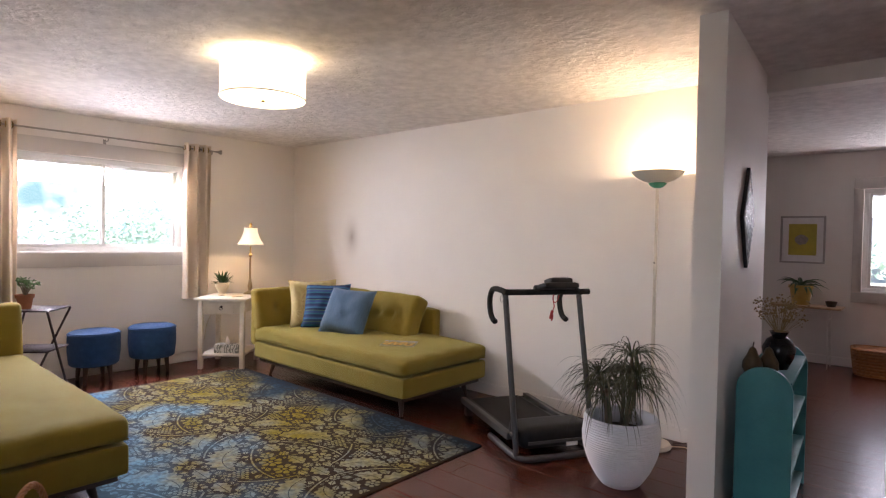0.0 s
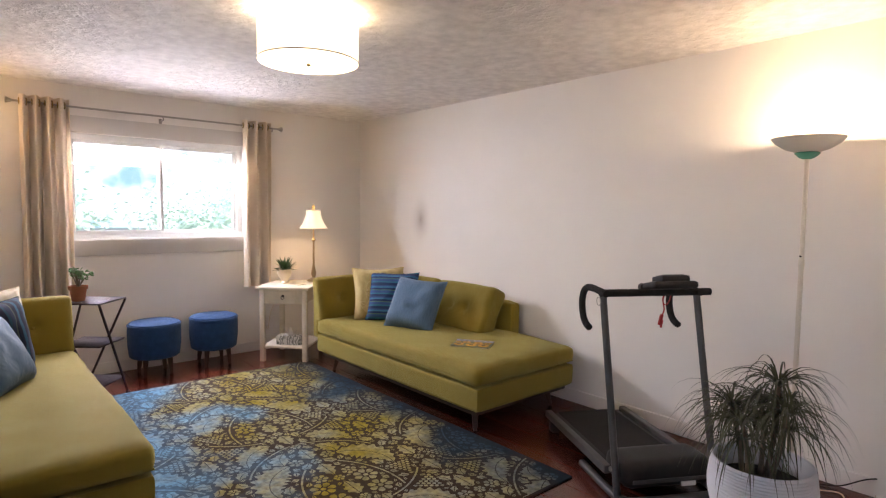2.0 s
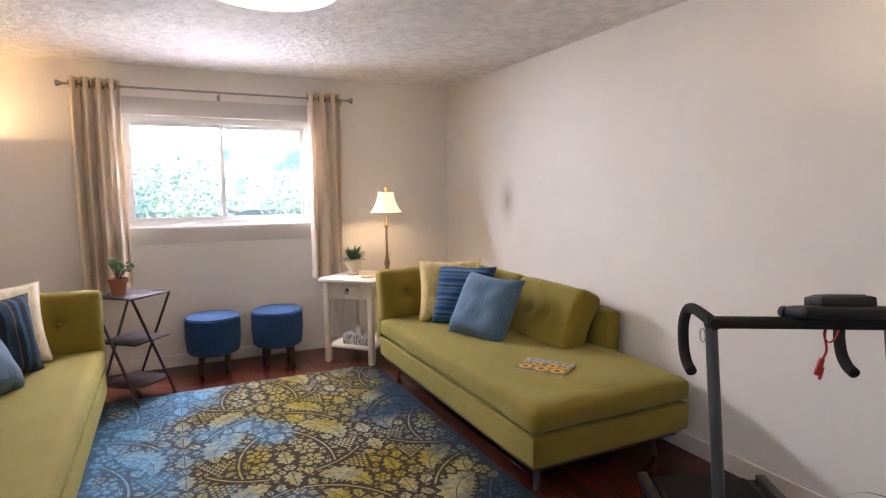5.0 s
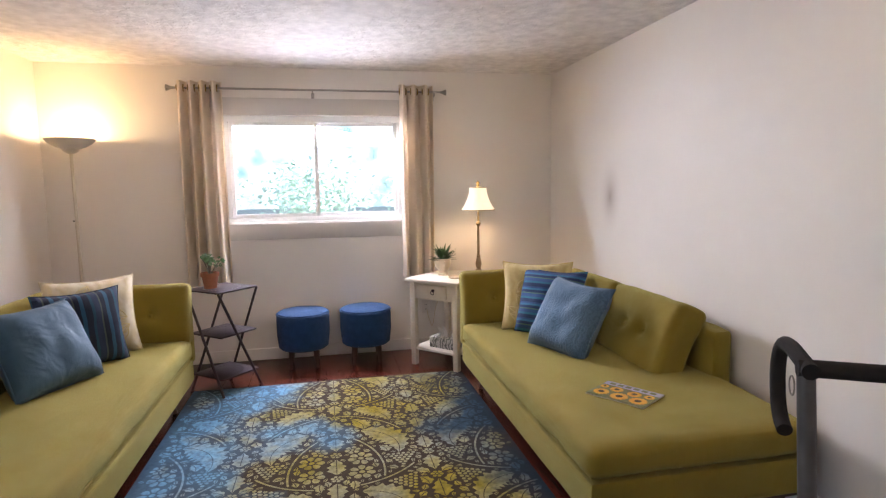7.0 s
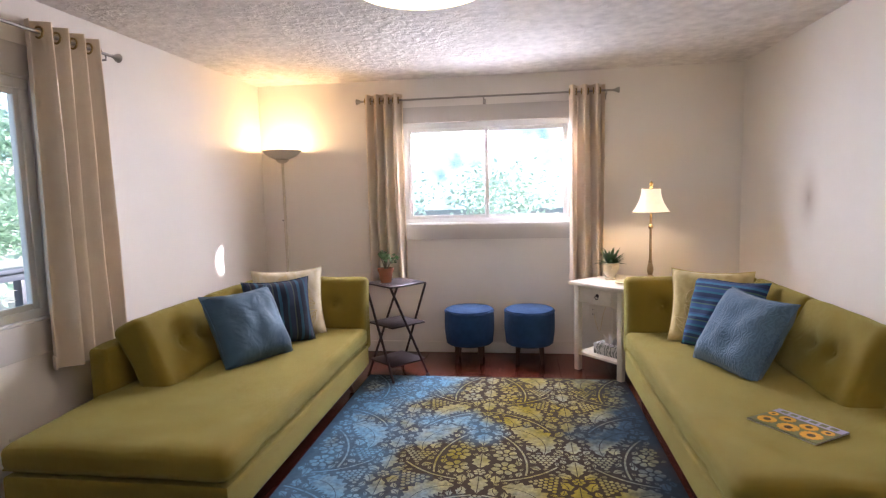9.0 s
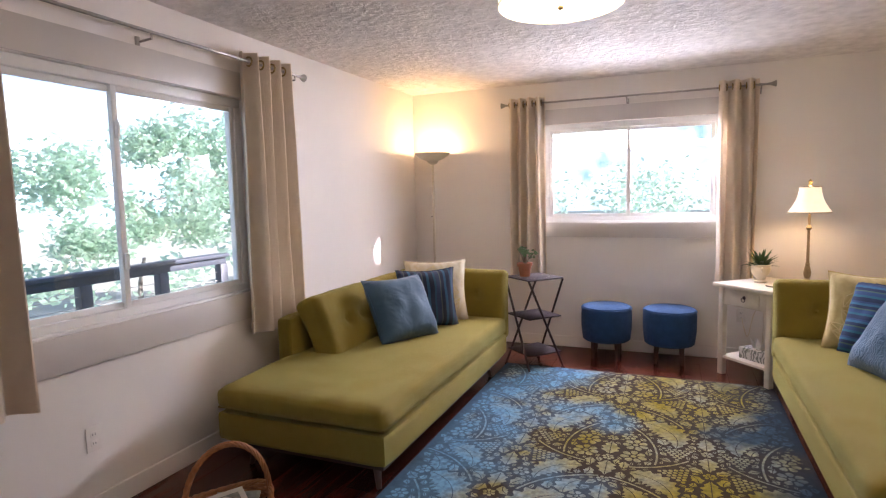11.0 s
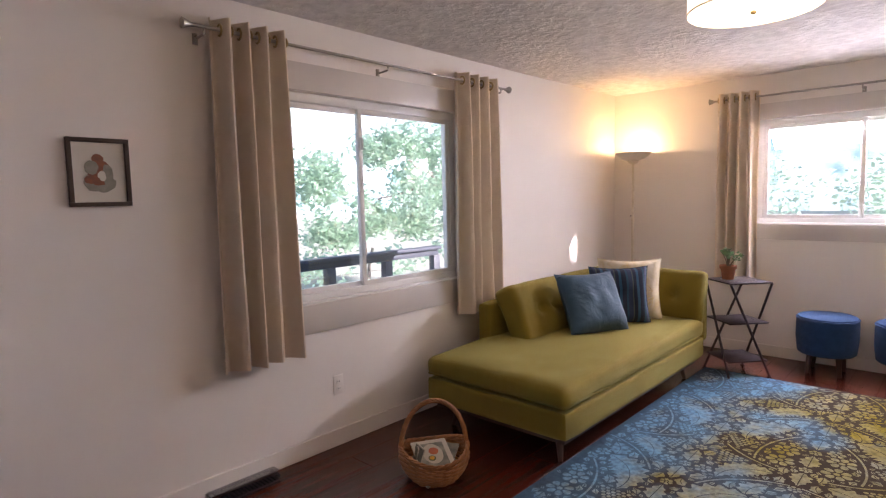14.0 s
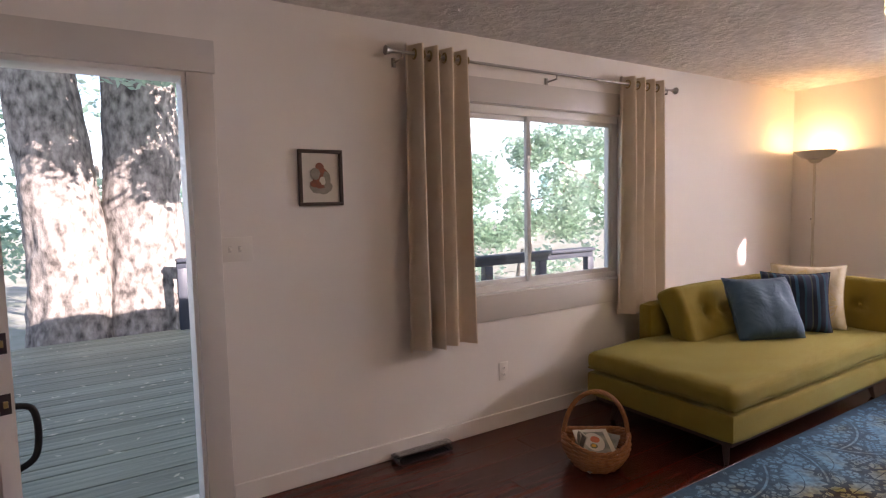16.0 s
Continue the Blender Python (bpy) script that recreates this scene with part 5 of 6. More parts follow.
def picture_frame(name, label, along_x, cx, cz, w, h, face, out, bar, fmat, mount, blobs, ground=None):
    p = thing(name, label, "picture")
    def put(nm, x0, x1, z0, z1, d0, d1, mat, par, bev=0.002):
        lo, hi = sorted((face + out * d0, face + out * d1))
        return part(nm, box(cx + x0, cx + x1, lo, hi, cz + z0, cz + z1, bev), mat, par)
    W, H = w / 2, h / 2
    put("frame_bar", -W, W, H - bar, H, 0.001, 0.022, fmat, p)
    put("frame_bar", -W, W, -H, -H + bar, 0.001, 0.022, fmat, p)
    put("frame_bar", -W, -W + bar, -H + bar, H - bar, 0.001, 0.022, fmat, p)
    put("frame_bar", W - bar, W, -H + bar, H - bar, 0.001, 0.022, fmat, p)
    put("mount", -W + bar, W - bar, -H + bar, H - bar, 0.001, 0.009, mount, p, 0)
    art = put("artwork", -W * 0.62, W * 0.62, -H * 0.66, H * 0.66, 0.0092, 0.0096, ground or mount, p, 0)
    for k, (bx, bz, rx, rz_, mat) in enumerate(blobs):
        bm = bmesh.new()
        pts = []
        for j in range(22):
            t = 2 * math.pi * j / 22
            q = 1 + 0.16 * noise.noise(Vector((math.cos(t) * 2, math.sin(t) * 2, k * 3.1)))
            pts.append(bm.verts.new((cx + bx + rx * q * math.cos(t), face + out * (0.0105 + 0.0006 * k), cz + bz + rz_ * q * math.sin(t))))
        bm.faces.new(pts)
        bm.normal_update()
        bmesh.ops.solidify(bm, geom=bm.faces[:], thickness=0.0004)
        part("painted_shape", bm, mat, art)
    return p


picture_frame("framed_print", "small dark-framed watercolour print on cream mount by the door", True, -0.945, 1.592, 0.235, 0.285, YL, 1, 0.018, WALNUT, MOUNT,
              [(0.0, -0.045, 0.062, 0.038, SAGE), (0.0, 0.0, 0.045, 0.055, RUST), (0.005, 0.055, 0.022, 0.022, RUST), (0.03, 0.02, 0.026, 0.03, SAGE), (-0.03, -0.01, 0.02, 0.045, SAGE), (-0.008, -0.015, 0.016, 0.022, MOUNT), (0.03, -0.03, 0.03, 0.018, RUST)])


def outlet(x, z, gang=1, switch=False, wall_y=YL, back=None):
    nm = "light_switch" if switch else "wall_outlet"
    o = thing(nm, "cream double light switch plate by the door" if switch else "cream wall power outlet plate", "switch" if switch else "outlet")
    o.matrix_basis = pose(x, wall_y, z) if back is None else pose(back, x, z, 0, 0, -90)
    W = 0.036 * gang + 0.0 + (0.012 if gang > 1 else 0)
    part("plate", box(-W, W, 0.0005, 0.006, -0.058, 0.058, 0.002), OUTLET, o)
    for g in range(gang):
        cx = (g - (gang - 1) / 2) * 0.046
        if switch:
            part("toggle", box(cx - 0.005, cx + 0.005, 0.006, 0.018, -0.004, 0.012, 0.002), OUTLET, o)
            part("slot", box(cx - 0.007, cx + 0.007, 0.006, 0.0066, -0.014, 0.016), CASING, o)
        else:
            for dz in (-0.021, 0.021):
                s = part("socket", box(cx - 0.016, cx + 0.016, 0.006, 0.0078, dz - 0.014, dz + 0.014, 0.0008), OUTLET, o)
                for dx in (-0.006, 0.006):
                    part("slot", box(cx + dx - 0.0012, cx + dx + 0.0012, 0.0078, 0.0083, dz - 0.005, dz + 0.005), DARK, s)
    return o


outlet(-2.125, 0.365)
outlet(-2.95, 0.30)
outlet(-0.505, 1.25, 2, True)
outlet(2.95, 0.38, back=XB)

# floor vent by the wall
fv = thing("floor_vent", "dark metal floor register beside the baseboard", "floor vent", -1.475, 0.035, 0)
part("frame", box(-0.17, 0.17, -0.02, 0.055, -0.004, 0.006, 0.002), IRON, fv)
for k in range(16):
    part("slat", box(-0.155 + k * 0.0205, -0.155 + k * 0.0205 + 0.007, -0.012, 0.047, 0.006, 0.011, 0.001), BLACK, fv)
CLEAR = material("clear_plastic", (0.62, 0.60, 0.58), (0.55, 0.53, 0.51), 9, 0.12, transmission=0.75)
arc = [(-0.052 + 0.075 * (1 - math.cos(t)), 0.012 + 0.045 * math.sin(t)) for t in (math.pi * 0.62 * k / 10 for k in range(11))]
bm = bmesh.new()
rows = [[bm.verts.new((x, y, z)) for y, z in arc] for x in (-0.172, 0.172)]
for k in range(10):
    bm.faces.new((rows[0][k], rows[0][k + 1], rows[1][k + 1], rows[1][k]))
bm.normal_update()
bmesh.ops.solidify(bm, geom=bm.faces[:], thickness=0.0025)
part("deflector", bm, CLEAR, fv, "clear plastic air deflector")
for x in (-0.178, 0.173):
    part("deflector_end", box(x, x + 0.006, -0.05, 0.05, 0.006, 0.034, 0.002), CLEAR, fv)

# lamp cords
cd = thing("lamp_cord", "thin brown lamp cord lying on the floor", "cord")
part("cable", tube(bend([(-1.0, 3.98, 0.008), (-0.92, 4.03, 0.006), (-0.86, 3.95, 0.006), (-0.80, 4.02, 0.006), (-0.74, 3.94, 0.006), (-0.78, 4.08, 0.02), (-0.72, 4.118, 0.12)], 8), 0.004, 6), CERAM, cd)
cd = thing("lamp_cord", "black cable running up to the wall", "cord")
part("cable", tube(bend([(-1.02, 4.06, 0.006), (-0.93, 4.10, 0.02), (-0.82, 4.118, 0.09), (-0.70, 4.12, 0.13)], 8), 0.004, 6), BLACK, cd)
cd = thing("lamp_cord", "white cord hanging from table lamp to the outlet", "cord")
part("cable", tube(bend([(XB + 0.02, 2.955, 0.36), (XB + 0.05, 2.97, 0.28), (XB + 0.05, 3.0, 0.22), (XB + 0.04, 3.04, 0.4), (XB + 0.10, 3.12, 0.6)], 8), 0.003, 6), CERAM, cd)


# ---- dining side, past the partition ----
bc = thing("bookcase", "low teal painted bookcase with rounded ends by the partition", "bookcase", -0.40, 3.10, 0, 5)


def end_panel(y0, y1, parent):
    bm = bmesh.new()
    pts = [(0.0, 0.0), (0.235, 0.0), (0.235, 0.68)] + [(0.1175 + 0.1175 * math.cos(a), 0.68 + 0.1175 * math.sin(a)) for a in (math.pi * k / 20 for k in range(1, 20))] + [(0.0, 0.68)]
    A, B = [bm.verts.new((x, y0, z)) for x, z in pts], [bm.verts.new((x, y1, z)) for x, z in pts]
    bm.faces.new(A)
    bm.faces.new(B[::-1])
    for k in range(len(pts)):
        bm.faces.new((A[k], B[k], B[(k + 1) % len(pts)], A[(k + 1) % len(pts)]))
    return part("end_panel", bm, TEAL, parent)


end_panel(0, 0.02, bc)
end_panel(0.83, 0.85, bc)
for z in (0.05, 0.26, 0.49, 0.72):
    part("shelf", box(0.01, 0.228, 0.021, 0.829, z, z + 0.018, 0.002), TEAL, bc)
part("back_board", box(0.0, 0.009, 0.021, 0.829, 0.02, 0.719), TEAL, bc)
VASE = material("black_glaze", (0.012, 0.012, 0.014), (0.02, 0.018, 0.016), 9, 0.15)
PEAR = material("bronze_pear_glaze", (0.13, 0.085, 0.035), (0.08, 0.05, 0.02), 12, 0.35)
va = thing("vase", "black glazed vase with shoulder on the bookcase", "vase", -0.295, 3.46, 0.738)
part("body", lathe([(0.001, 0), (0.045, 0), (0.07, 0.06), (0.078, 0.105), (0.055, 0.15), (0.032, 0.165), (0.045, 0.19), (0.038, 0.19), (0.026, 0.165), (0.001, 0.16)], 30), VASE, va)
DRY = material("dried_flowers", (0.42, 0.32, 0.17), (0.30, 0.22, 0.11), 30, 0.9)
df = thing("dried_flowers", "bunch of dried baby's breath in the black vase", "dried flowers", -0.295, 3.46, 0.90)
bm = bmesh.new()
rng = random.Random(4)
for k in range(70):
    a, r = rng.uniform(0, 6.28), rng.uniform(0.02, 0.12)
    tip = Vector((r * math.cos(a), r * math.sin(a), rng.uniform(0.08, 0.20)))
    tube([(0, 0, 0), tip * 0.6, tip], 0.0009, 4, bm)
    for j in range(4):
        one = bmesh.new()
        bmesh.ops.create_icosphere(one, subdivisions=1, radius=rng.uniform(0.003, 0.006))
        moved(one, Matrix.Translation(tip + Vector((rng.uniform(-1, 1), rng.uniform(-1, 1), rng.uniform(-1, 1))) * 0.014))
        joined(bm, one)
part("sprays", bm, DRY, df)
for x, y in ((-0.36, 3.22), (-0.30, 3.27)):
    pe = thing("pear_ornament", "bronze-brown ceramic pear ornament on the bookcase", "ornament", x, y, 0.738, group="pear ornaments")
    part("pear", lathe([(0.001, 0), (0.03, 0), (0.046, 0.03), (0.044, 0.06), (0.025, 0.095), (0.014, 0.125), (0.001, 0.135)], 24), PEAR, pe)
    part("stalk", tube([(0, 0, 0.13), (0.004, 0, 0.155)], 0.003, 6), WALNUT, pe)

# diamond-shaped carved wall piece on the partition
MOSAIC = material("silvered_mosaic", (0.52, 0.50, 0.47), (0.07, 0.07, 0.07), 45, 0.25, 0.5, 90)
dw = thing("wall_ornament", "tall diamond-shaped mosaic wall ornament with dark edge", "wall decor")
dw.matrix_basis = pose(-0.4815, 3.50, 1.515, 0, 0, 4.7)
bm = bmesh.new()
ring = [(0, 0.0, 0.27), (0, 0.17, 0.0), (0, 0.0, -0.27), (0, -0.17, 0.0)]
A, B = [bm.verts.new((0.002, y, z)) for x, y, z in ring], [bm.verts.new((0.020, y, z)) for x, y, z in ring]
bm.faces.new(A)
bm.faces.new(B[::-1])
for k in range(4):
    bm.faces.new((A[k], B[k], B[(k + 1) % 4], A[(k + 1) % 4]))
part("rim", bm, DARK, dw)
bm = bmesh.new()
rng = random.Random(3)
for i in range(-18, 19):
    for j in range(-26, 27):
        y, z = i * 0.0095, j * 0.0102
        if abs(y) / 0.155 + abs(z) / 0.25 < 1:
            box(0.020, 0.021 + rng.random() * 0.005, y - 0.0042, y + 0.0042, z - 0.0046, z + 0.0046, bm=bm)
tagged(part("mosaic_tiles", bm, MOSAIC, dw, smooth=False), kind="stuff")

# picture, console table, plant, basket on the far wall
GOLDART = material("yellow_wash_art", (0.52, 0.44, 0.06), (0.36, 0.30, 0.05), 5, 0.7)
picture_frame("framed_picture", "silver-framed yellow abstract picture on white mount", True, -0.935, 1.44, 0.46, 0.56, YF, -1, 0.022, STEEL, TISSUE,
              [(-0.01, 0.0, 0.07, 0.06, SAGE)], GOLDART)
ct = thing("console_table", "narrow wooden console table on wire legs", "console table", -0.83, 7.78, 0)
part("tabletop", box(-0.34, 0.34, -0.17, 0.17, 0.665, 0.69, 0.008), material("pale_pine", (0.42, 0.27, 0.14), (0.32, 0.20, 0.10), 10, 0.5), ct)
for x in (-0.22, 0.22):
    for y in (-0.12, 0.12):
        part("leg", tube([(x, y, 0), (x * 0.95, y, 0.667)], 0.006, 8), OUTLET, ct)
    for z in (0.12, 0.55, 0.63):
        part("stretcher", tube([(x, -0.12, z), (x, 0.12, z)], 0.004, 6), OUTLET, ct)
for y in (-0.12, 0.12):
    part("stretcher", tube([(-0.22, y, 0.6), (0.22, y, 0.6)], 0.004, 6), OUTLET, ct)
YPOT = material("yellow_glaze", (0.55, 0.36, 0.08), (0.48, 0.30, 0.06), 9, 0.3)
yp = thing("flower_pot", "yellow glazed flower pot on the console table", "plant pot", -0.90, 7.78, 0.69)
part("pot_body", lathe([(0.001, 0), (0.085, 0), (0.115, 0.19), (0.128, 0.19), (0.128, 0.225), (0.115, 0.225), (0.112, 0.20), (0.001, 0.195)], 26), YPOT, yp)
bp2 = thing("potted_plant", "dark broad-leaved plant in the yellow pot", "plant", -0.90, 7.78, 0.88)
bm = bmesh.new()
sprig(bm, 0, 0, 0.01, 26, 0.30, 0.034, 1.9, 1.5, 77)
part("leaves", bm, GREEN, bp2)
sb = thing("small_bowl", "small dark wooden bowl on the console table", "bowl", -0.60, 7.75, 0.69)
part("bowl", lathe([(0.001, 0), (0.04, 0), (0.06, 0.06), (0.055, 0.06), (0.037, 0.008), (0.001, 0.008)], 20), WALNUT, sb)
fb = thing("floor_basket", "long woven basket on the dining room floor", "basket", -0.02, 7.7, 0, 8)
for row in range(9):
    v = row / 8
    pts = []
    for k in range(64):
        a = 2 * math.pi * k / 64
        q = (abs(math.cos(a)) ** 4 + abs(math.sin(a)) ** 4) ** -0.25
        w = 0.006 * math.sin(16 * a + (row % 2) * math.pi)
        pts.append(((0.34 + 0.03 * v + w) * q * math.cos(a), (0.17 + 0.02 * v + w) * q * math.sin(a), 0.02 + 0.26 * v))
    part("weave", tube(pts, 0.017, 6, closed=True), WICK, fb)
part("lid", box(-0.34, 0.34, -0.17, 0.17, 0.262, 0.29, 0.01), WICK, fb)


# ---- door leaf ----
door = tagged(new("door_1"), "white front door with upper panes standing open", "door", kind="structure")
door.matrix_basis = pose(0.515, YL + 0.02, 0.012, 0, 0, 105.5)
# local: +x from the hinge to the latch edge, +y the outside face
DL, DT = 0.82, 0.044
bmd = bmesh.new()
DOORP = material("door_paint", (0.70, 0.66, 0.62), (0.66, 0.62, 0.58), 3, 0.4, 0.03, 40)
ST = 0.17
for x0, x1, z0, z1 in ((0, ST, 0, 2.02), (DL - ST, DL, 0, 2.02), (ST, DL - ST, 0, 0.24), (ST, DL - ST, 1.34, 1.50), (ST, DL - ST, 1.88, 2.02)):
    box(x0, x1, -DT, 0, z0, z1, bm=bmd)
part("leaf", bmd, DOORP, door, smooth=False)
part("panel", box(ST + 0.001, DL - ST - 0.001, -DT + 0.014, -0.014, 0.241, 1.339, 0.006), DOORP, door)
for x0, x1, z0, z1 in ((ST, ST + 0.014, 0.24, 1.34), (DL - ST - 0.014, DL - ST, 0.24, 1.34), (ST + 0.014, DL - ST - 0.014, 1.326, 1.34), (ST + 0.014, DL - ST - 0.014, 0.24, 0.254)):
    part("moulding", box(x0 + 0.0005, x1 - 0.0005, -DT + 0.004, -DT + 0.0135, z0 + 0.0005, z1 - 0.0005, 0.003), DOORP, door)
PWD = (DL - 2 * ST) / 3
for k in range(3):
    for j in range(2):
        x0 = ST + k * PWD
        p = part("pane", box(x0 + 0.001, x0 + PWD - 0.001, -DT / 2 - 0.003, -DT / 2 + 0.003, 1.501 + j * 0.19, 1.689 + j * 0.19), GLASS, door)
        p.visible_shadow = False
for k in (1, 2):
    part("muntin", box(ST + k * PWD - 0.009, ST + k * PWD + 0.009, -DT + 0.008, -0.008, 1.501, 1.879, 0.003), DOORP, door)
part("muntin", box(ST + 0.001, DL - ST - 0.001, -DT + 0.006, -0.006, 1.681, 1.699, 0.003), DOORP, door)
for z, r in ((0.895, 0.028), (1.07, 0.022)):
    k = part("door_knob" if r > 0.025 else "deadbolt", lathe([(0.033, 0), (0.033, 0.006), (0.012, 0.012), (0.012, 0.03), (r, 0.04), (r, 0.055), (0.012, 0.066), (0.001, 0.067)], 22), IRON, door)
    k.matrix_basis = pose(DL - 0.065, -DT, z, 90, 0, 0)
    plate = part("latch_plate", box(DL, DL + 0.002, -0.036, -0.008, z - 0.03, z + 0.03, 0.0008), IRON, door)
    part("latch_bolt", box(DL + 0.002, DL + 0.008, -0.028, -0.016, z - 0.010, z + 0.010, 0.002), BRASS, plate)
part("pull_handle", tube(bend([(DL - 0.06, 0.0, 0.87), (DL - 0.06, 0.05, 0.85), (DL - 0.06, 0.062, 0.78), (DL - 0.06, 0.05, 0.70), (DL - 0.06, 0.0, 0.67)], 6), 0.010, 10), BLACK, door)
for z in (0.2, 1.0, 1.8):
    part("hinge", tube([(-0.004, 0.004, z - 0.045), (-0.004, 0.004, z + 0.045)], 0.006, 8), STEEL, door)


# ---- outside ----
GROUND = material("leaf_litter_ground", (0.36, 0.36, 0.31), (0.24, 0.27, 0.20), 1.5, 0.95, 0.5, 8)
bm = bmesh.new()
bmesh.ops.create_grid(bm, x_segments=40, y_segments=40, size=400, matrix=Matrix.Translation((0, 0, -0.75)))
structure("ground", bm, GROUND)
DECKM = material("weathered_deck_wood", (0.30, 0.32, 0.24), (0.17, 0.18, 0.14), 3.0, 0.75, 0.35, 50, stretch=(0.4, 9, 1), rnd=0.18)
deck = tagged(new("deck"), "weathered grey plank deck outside the door", kind="structure")
plank = mesh_of("plank", box(-2.25, 2.25, -0.068, 0.068, -0.035, 0.0, 0.004, seg=1), DECKM, False)
PITCH = 0.142
row = 0
y = YL - TH - 0.09
while y > -4.9:
    for k, xc in enumerate((0.35, -4.16)):
        if xc < -2 and y < -2.55:
            continue
        b = new("deck_board", plank)
        b.parent = deck
        b.matrix_basis = pose(xc, y, -0.055 + 0.0015 * ((row * 7) % 5 - 2))
    y -= PITCH
    row += 1
part("joist", box(-6.3, 2.5, -2.6, -2.52, -0.7, -0.092), DECKM, deck)
part("joist", box(-1.9, 2.5, -4.97, -4.9, -0.7, -0.092), DECKM, deck)
LITTER = material("fallen_leaves", (0.46, 0.42, 0.30), (0.58, 0.54, 0.42), 9, 0.8)
bm = bmesh.new()
rng = random.Random(12)
for k in range(190):
    x, y, s, a = rng.uniform(-1.2, 1.2), rng.uniform(-4.7, -0.5), rng.uniform(0.012, 0.035), rng.uniform(0, 6.28)
    pts = [(x + s * math.cos(a), y + s * math.sin(a)), (x - 0.4 * s * math.sin(a), y + 0.4 * s * math.cos(a)), (x - s * math.cos(a), y - s * math.sin(a)), (x + 0.4 * s * math.sin(a), y - 0.4 * s * math.cos(a))]
    bm.faces.new([bm.verts.new((p, q, -0.049 + rng.uniform(0, 0.006))) for p, q in pts])
lt = part("fallen_leaves", bm, LITTER, None, smooth=False)
tagged(lt, "scattered pale dry leaves on the deck", "leaves", kind="stuff")

RAILP = material("blue_grey_rail_paint", (0.055, 0.065, 0.085), (0.04, 0.048, 0.065), 6, 0.5, 0.1, 60)


def railing(x0, x1, y, label):
    r = thing("deck_railing", label, "railing", 0, y, -0.055)
    part("top_cap", box(x0, x1, -0.07, 0.07, 0.845, 0.885, 0.005), RAILP, r)
    part("under_rail", box(x0, x1, -0.02, 0.02, 0.765, 0.844, 0.004), RAILP, r)
    n = max(1, round((x1 - x0) / 0.85))
    for k in range(n + 1):
        x = x0 + 0.06 + (x1 - x0 - 0.12) * k / n
        part("post", box(x - 0.055, x + 0.055, -0.045, 0.045, 0, 0.765, 0.004), RAILP, r)
    for j in range(7):
        part("cable", tube([(x0, 0, 0.1 + j * 0.095), (x1, 0, 0.1 + j * 0.095)], 0.003, 6), STEEL, r)
    return r


railing(-5.55, -2.1, -2.45, "dark blue-grey deck railing with cable rails")
railing(-1.85, -0.85, -4.85, "dark deck railing section beyond the tree")

# big two-stemmed tree beside the deck
BARK = material("rough_grey_bark", (0.44, 0.40, 0.36), (0.07, 0.062, 0.055), 13, 0.95, 1.0, 26, stretch=(1, 1, 0.6), detail=10)
LEAFM = material("broadleaf_foliage", (0.20, 0.29, 0.20), (0.14, 0.22, 0.15), 3, 0.6)
nt = LEAFM.node_tree
tr_, mx_ = nt.nodes.new("ShaderNodeBsdfTranslucent"), nt.nodes.new("ShaderNodeMixShader")
tr_.inputs[0].default_value = (0.56, 0.74, 0.62, 1)
mx_.inputs[0].default_value = 0.6
nt.links.new(nt.nodes["Principled BSDF"].outputs[0], mx_.inputs[1])
nt.links.new(tr_.outputs[0], mx_.inputs[2])
nt.links.new(mx_.outputs[0], nt.nodes["Material Output"].inputs[0])


def bark_limb(points, radii, seg, seed, flare=0.0):
    bm = tube(bend(points, 20), [radii[0] + (radii[-1] - radii[0]) * (k / (20 * (len(points) - 1))) for k in range(20 * (len(points) - 1) + 1)], seg)
    base = Vector(points[0])
    for v in bm.verts:
        q = v.co * 1.0
        rough = noise.noise(Vector((q.x * 5, q.y * 5, q.z * 1.6 + seed))) * 0.10 + noise.noise(Vector((q.x * 14, q.y * 14, q.z * 7 + seed))) * 0.06
        h = max(0, 1 - (q.z - base.z) / 0.9)
        d = Vector((q.x - base.x, q.y - base.y, 0))
        ang = math.atan2(d.y, d.x)
        v.co += d * (rough + flare * h * h * (1 + 0.5 * math.sin(5 * ang + seed)))
    return bm


def leaf_cloud(blobs, per, size, seed, clear=None):
    """Leaves as small folded quads gathered in uneven clumps, in one mesh. round clumps are dense. clear: gaps in the foliage, each (point, way, radius)."""
    rng = random.Random(seed)
    vs, fs = [], []
    for cx, cy, cz, rx, ry, rz in blobs:
        for k in range(per):
            while True:
                u = Vector((rng.uniform(-1, 1), rng.uniform(-1, 1), rng.uniform(-1, 1)))
                if u.length < 1:
                    break
            u *= 0.55 + 0.45 * rng.random()
            p = Vector((cx + rx * u.x, cy + ry * u.y, cz + rz * u.z))
            if not rx == ry == rz and noise.noise(p * 1.4 + Vector((seed, 0, 0))) < -0.10:
                continue
            if clear and any((p - q).cross(w).length < r for q, w, r in clear):
                continue
            s = size * rng.uniform(0.6, 1.3)
            a = Vector((rng.uniform(-1, 1), rng.uniform(-1, 1), rng.uniform(-0.6, 0.6))).normalized()
            b = a.cross(Vector((rng.uniform(-1, 1), rng.uniform(-1, 1), rng.uniform(-1, 1)))).normalized()
            n0 = len(vs)
            vs += [p - a * s, p + b * s * 0.5, p + a * s, p - b * s * 0.5]
            fs += [(n0, n0 + 1, n0 + 2, n0 + 3)]
    me = bpy.data.meshes.new("crown")
    me.from_pydata([tuple(v) for v in vs], [], fs)
    me.materials.append(LEAFM)
    return me


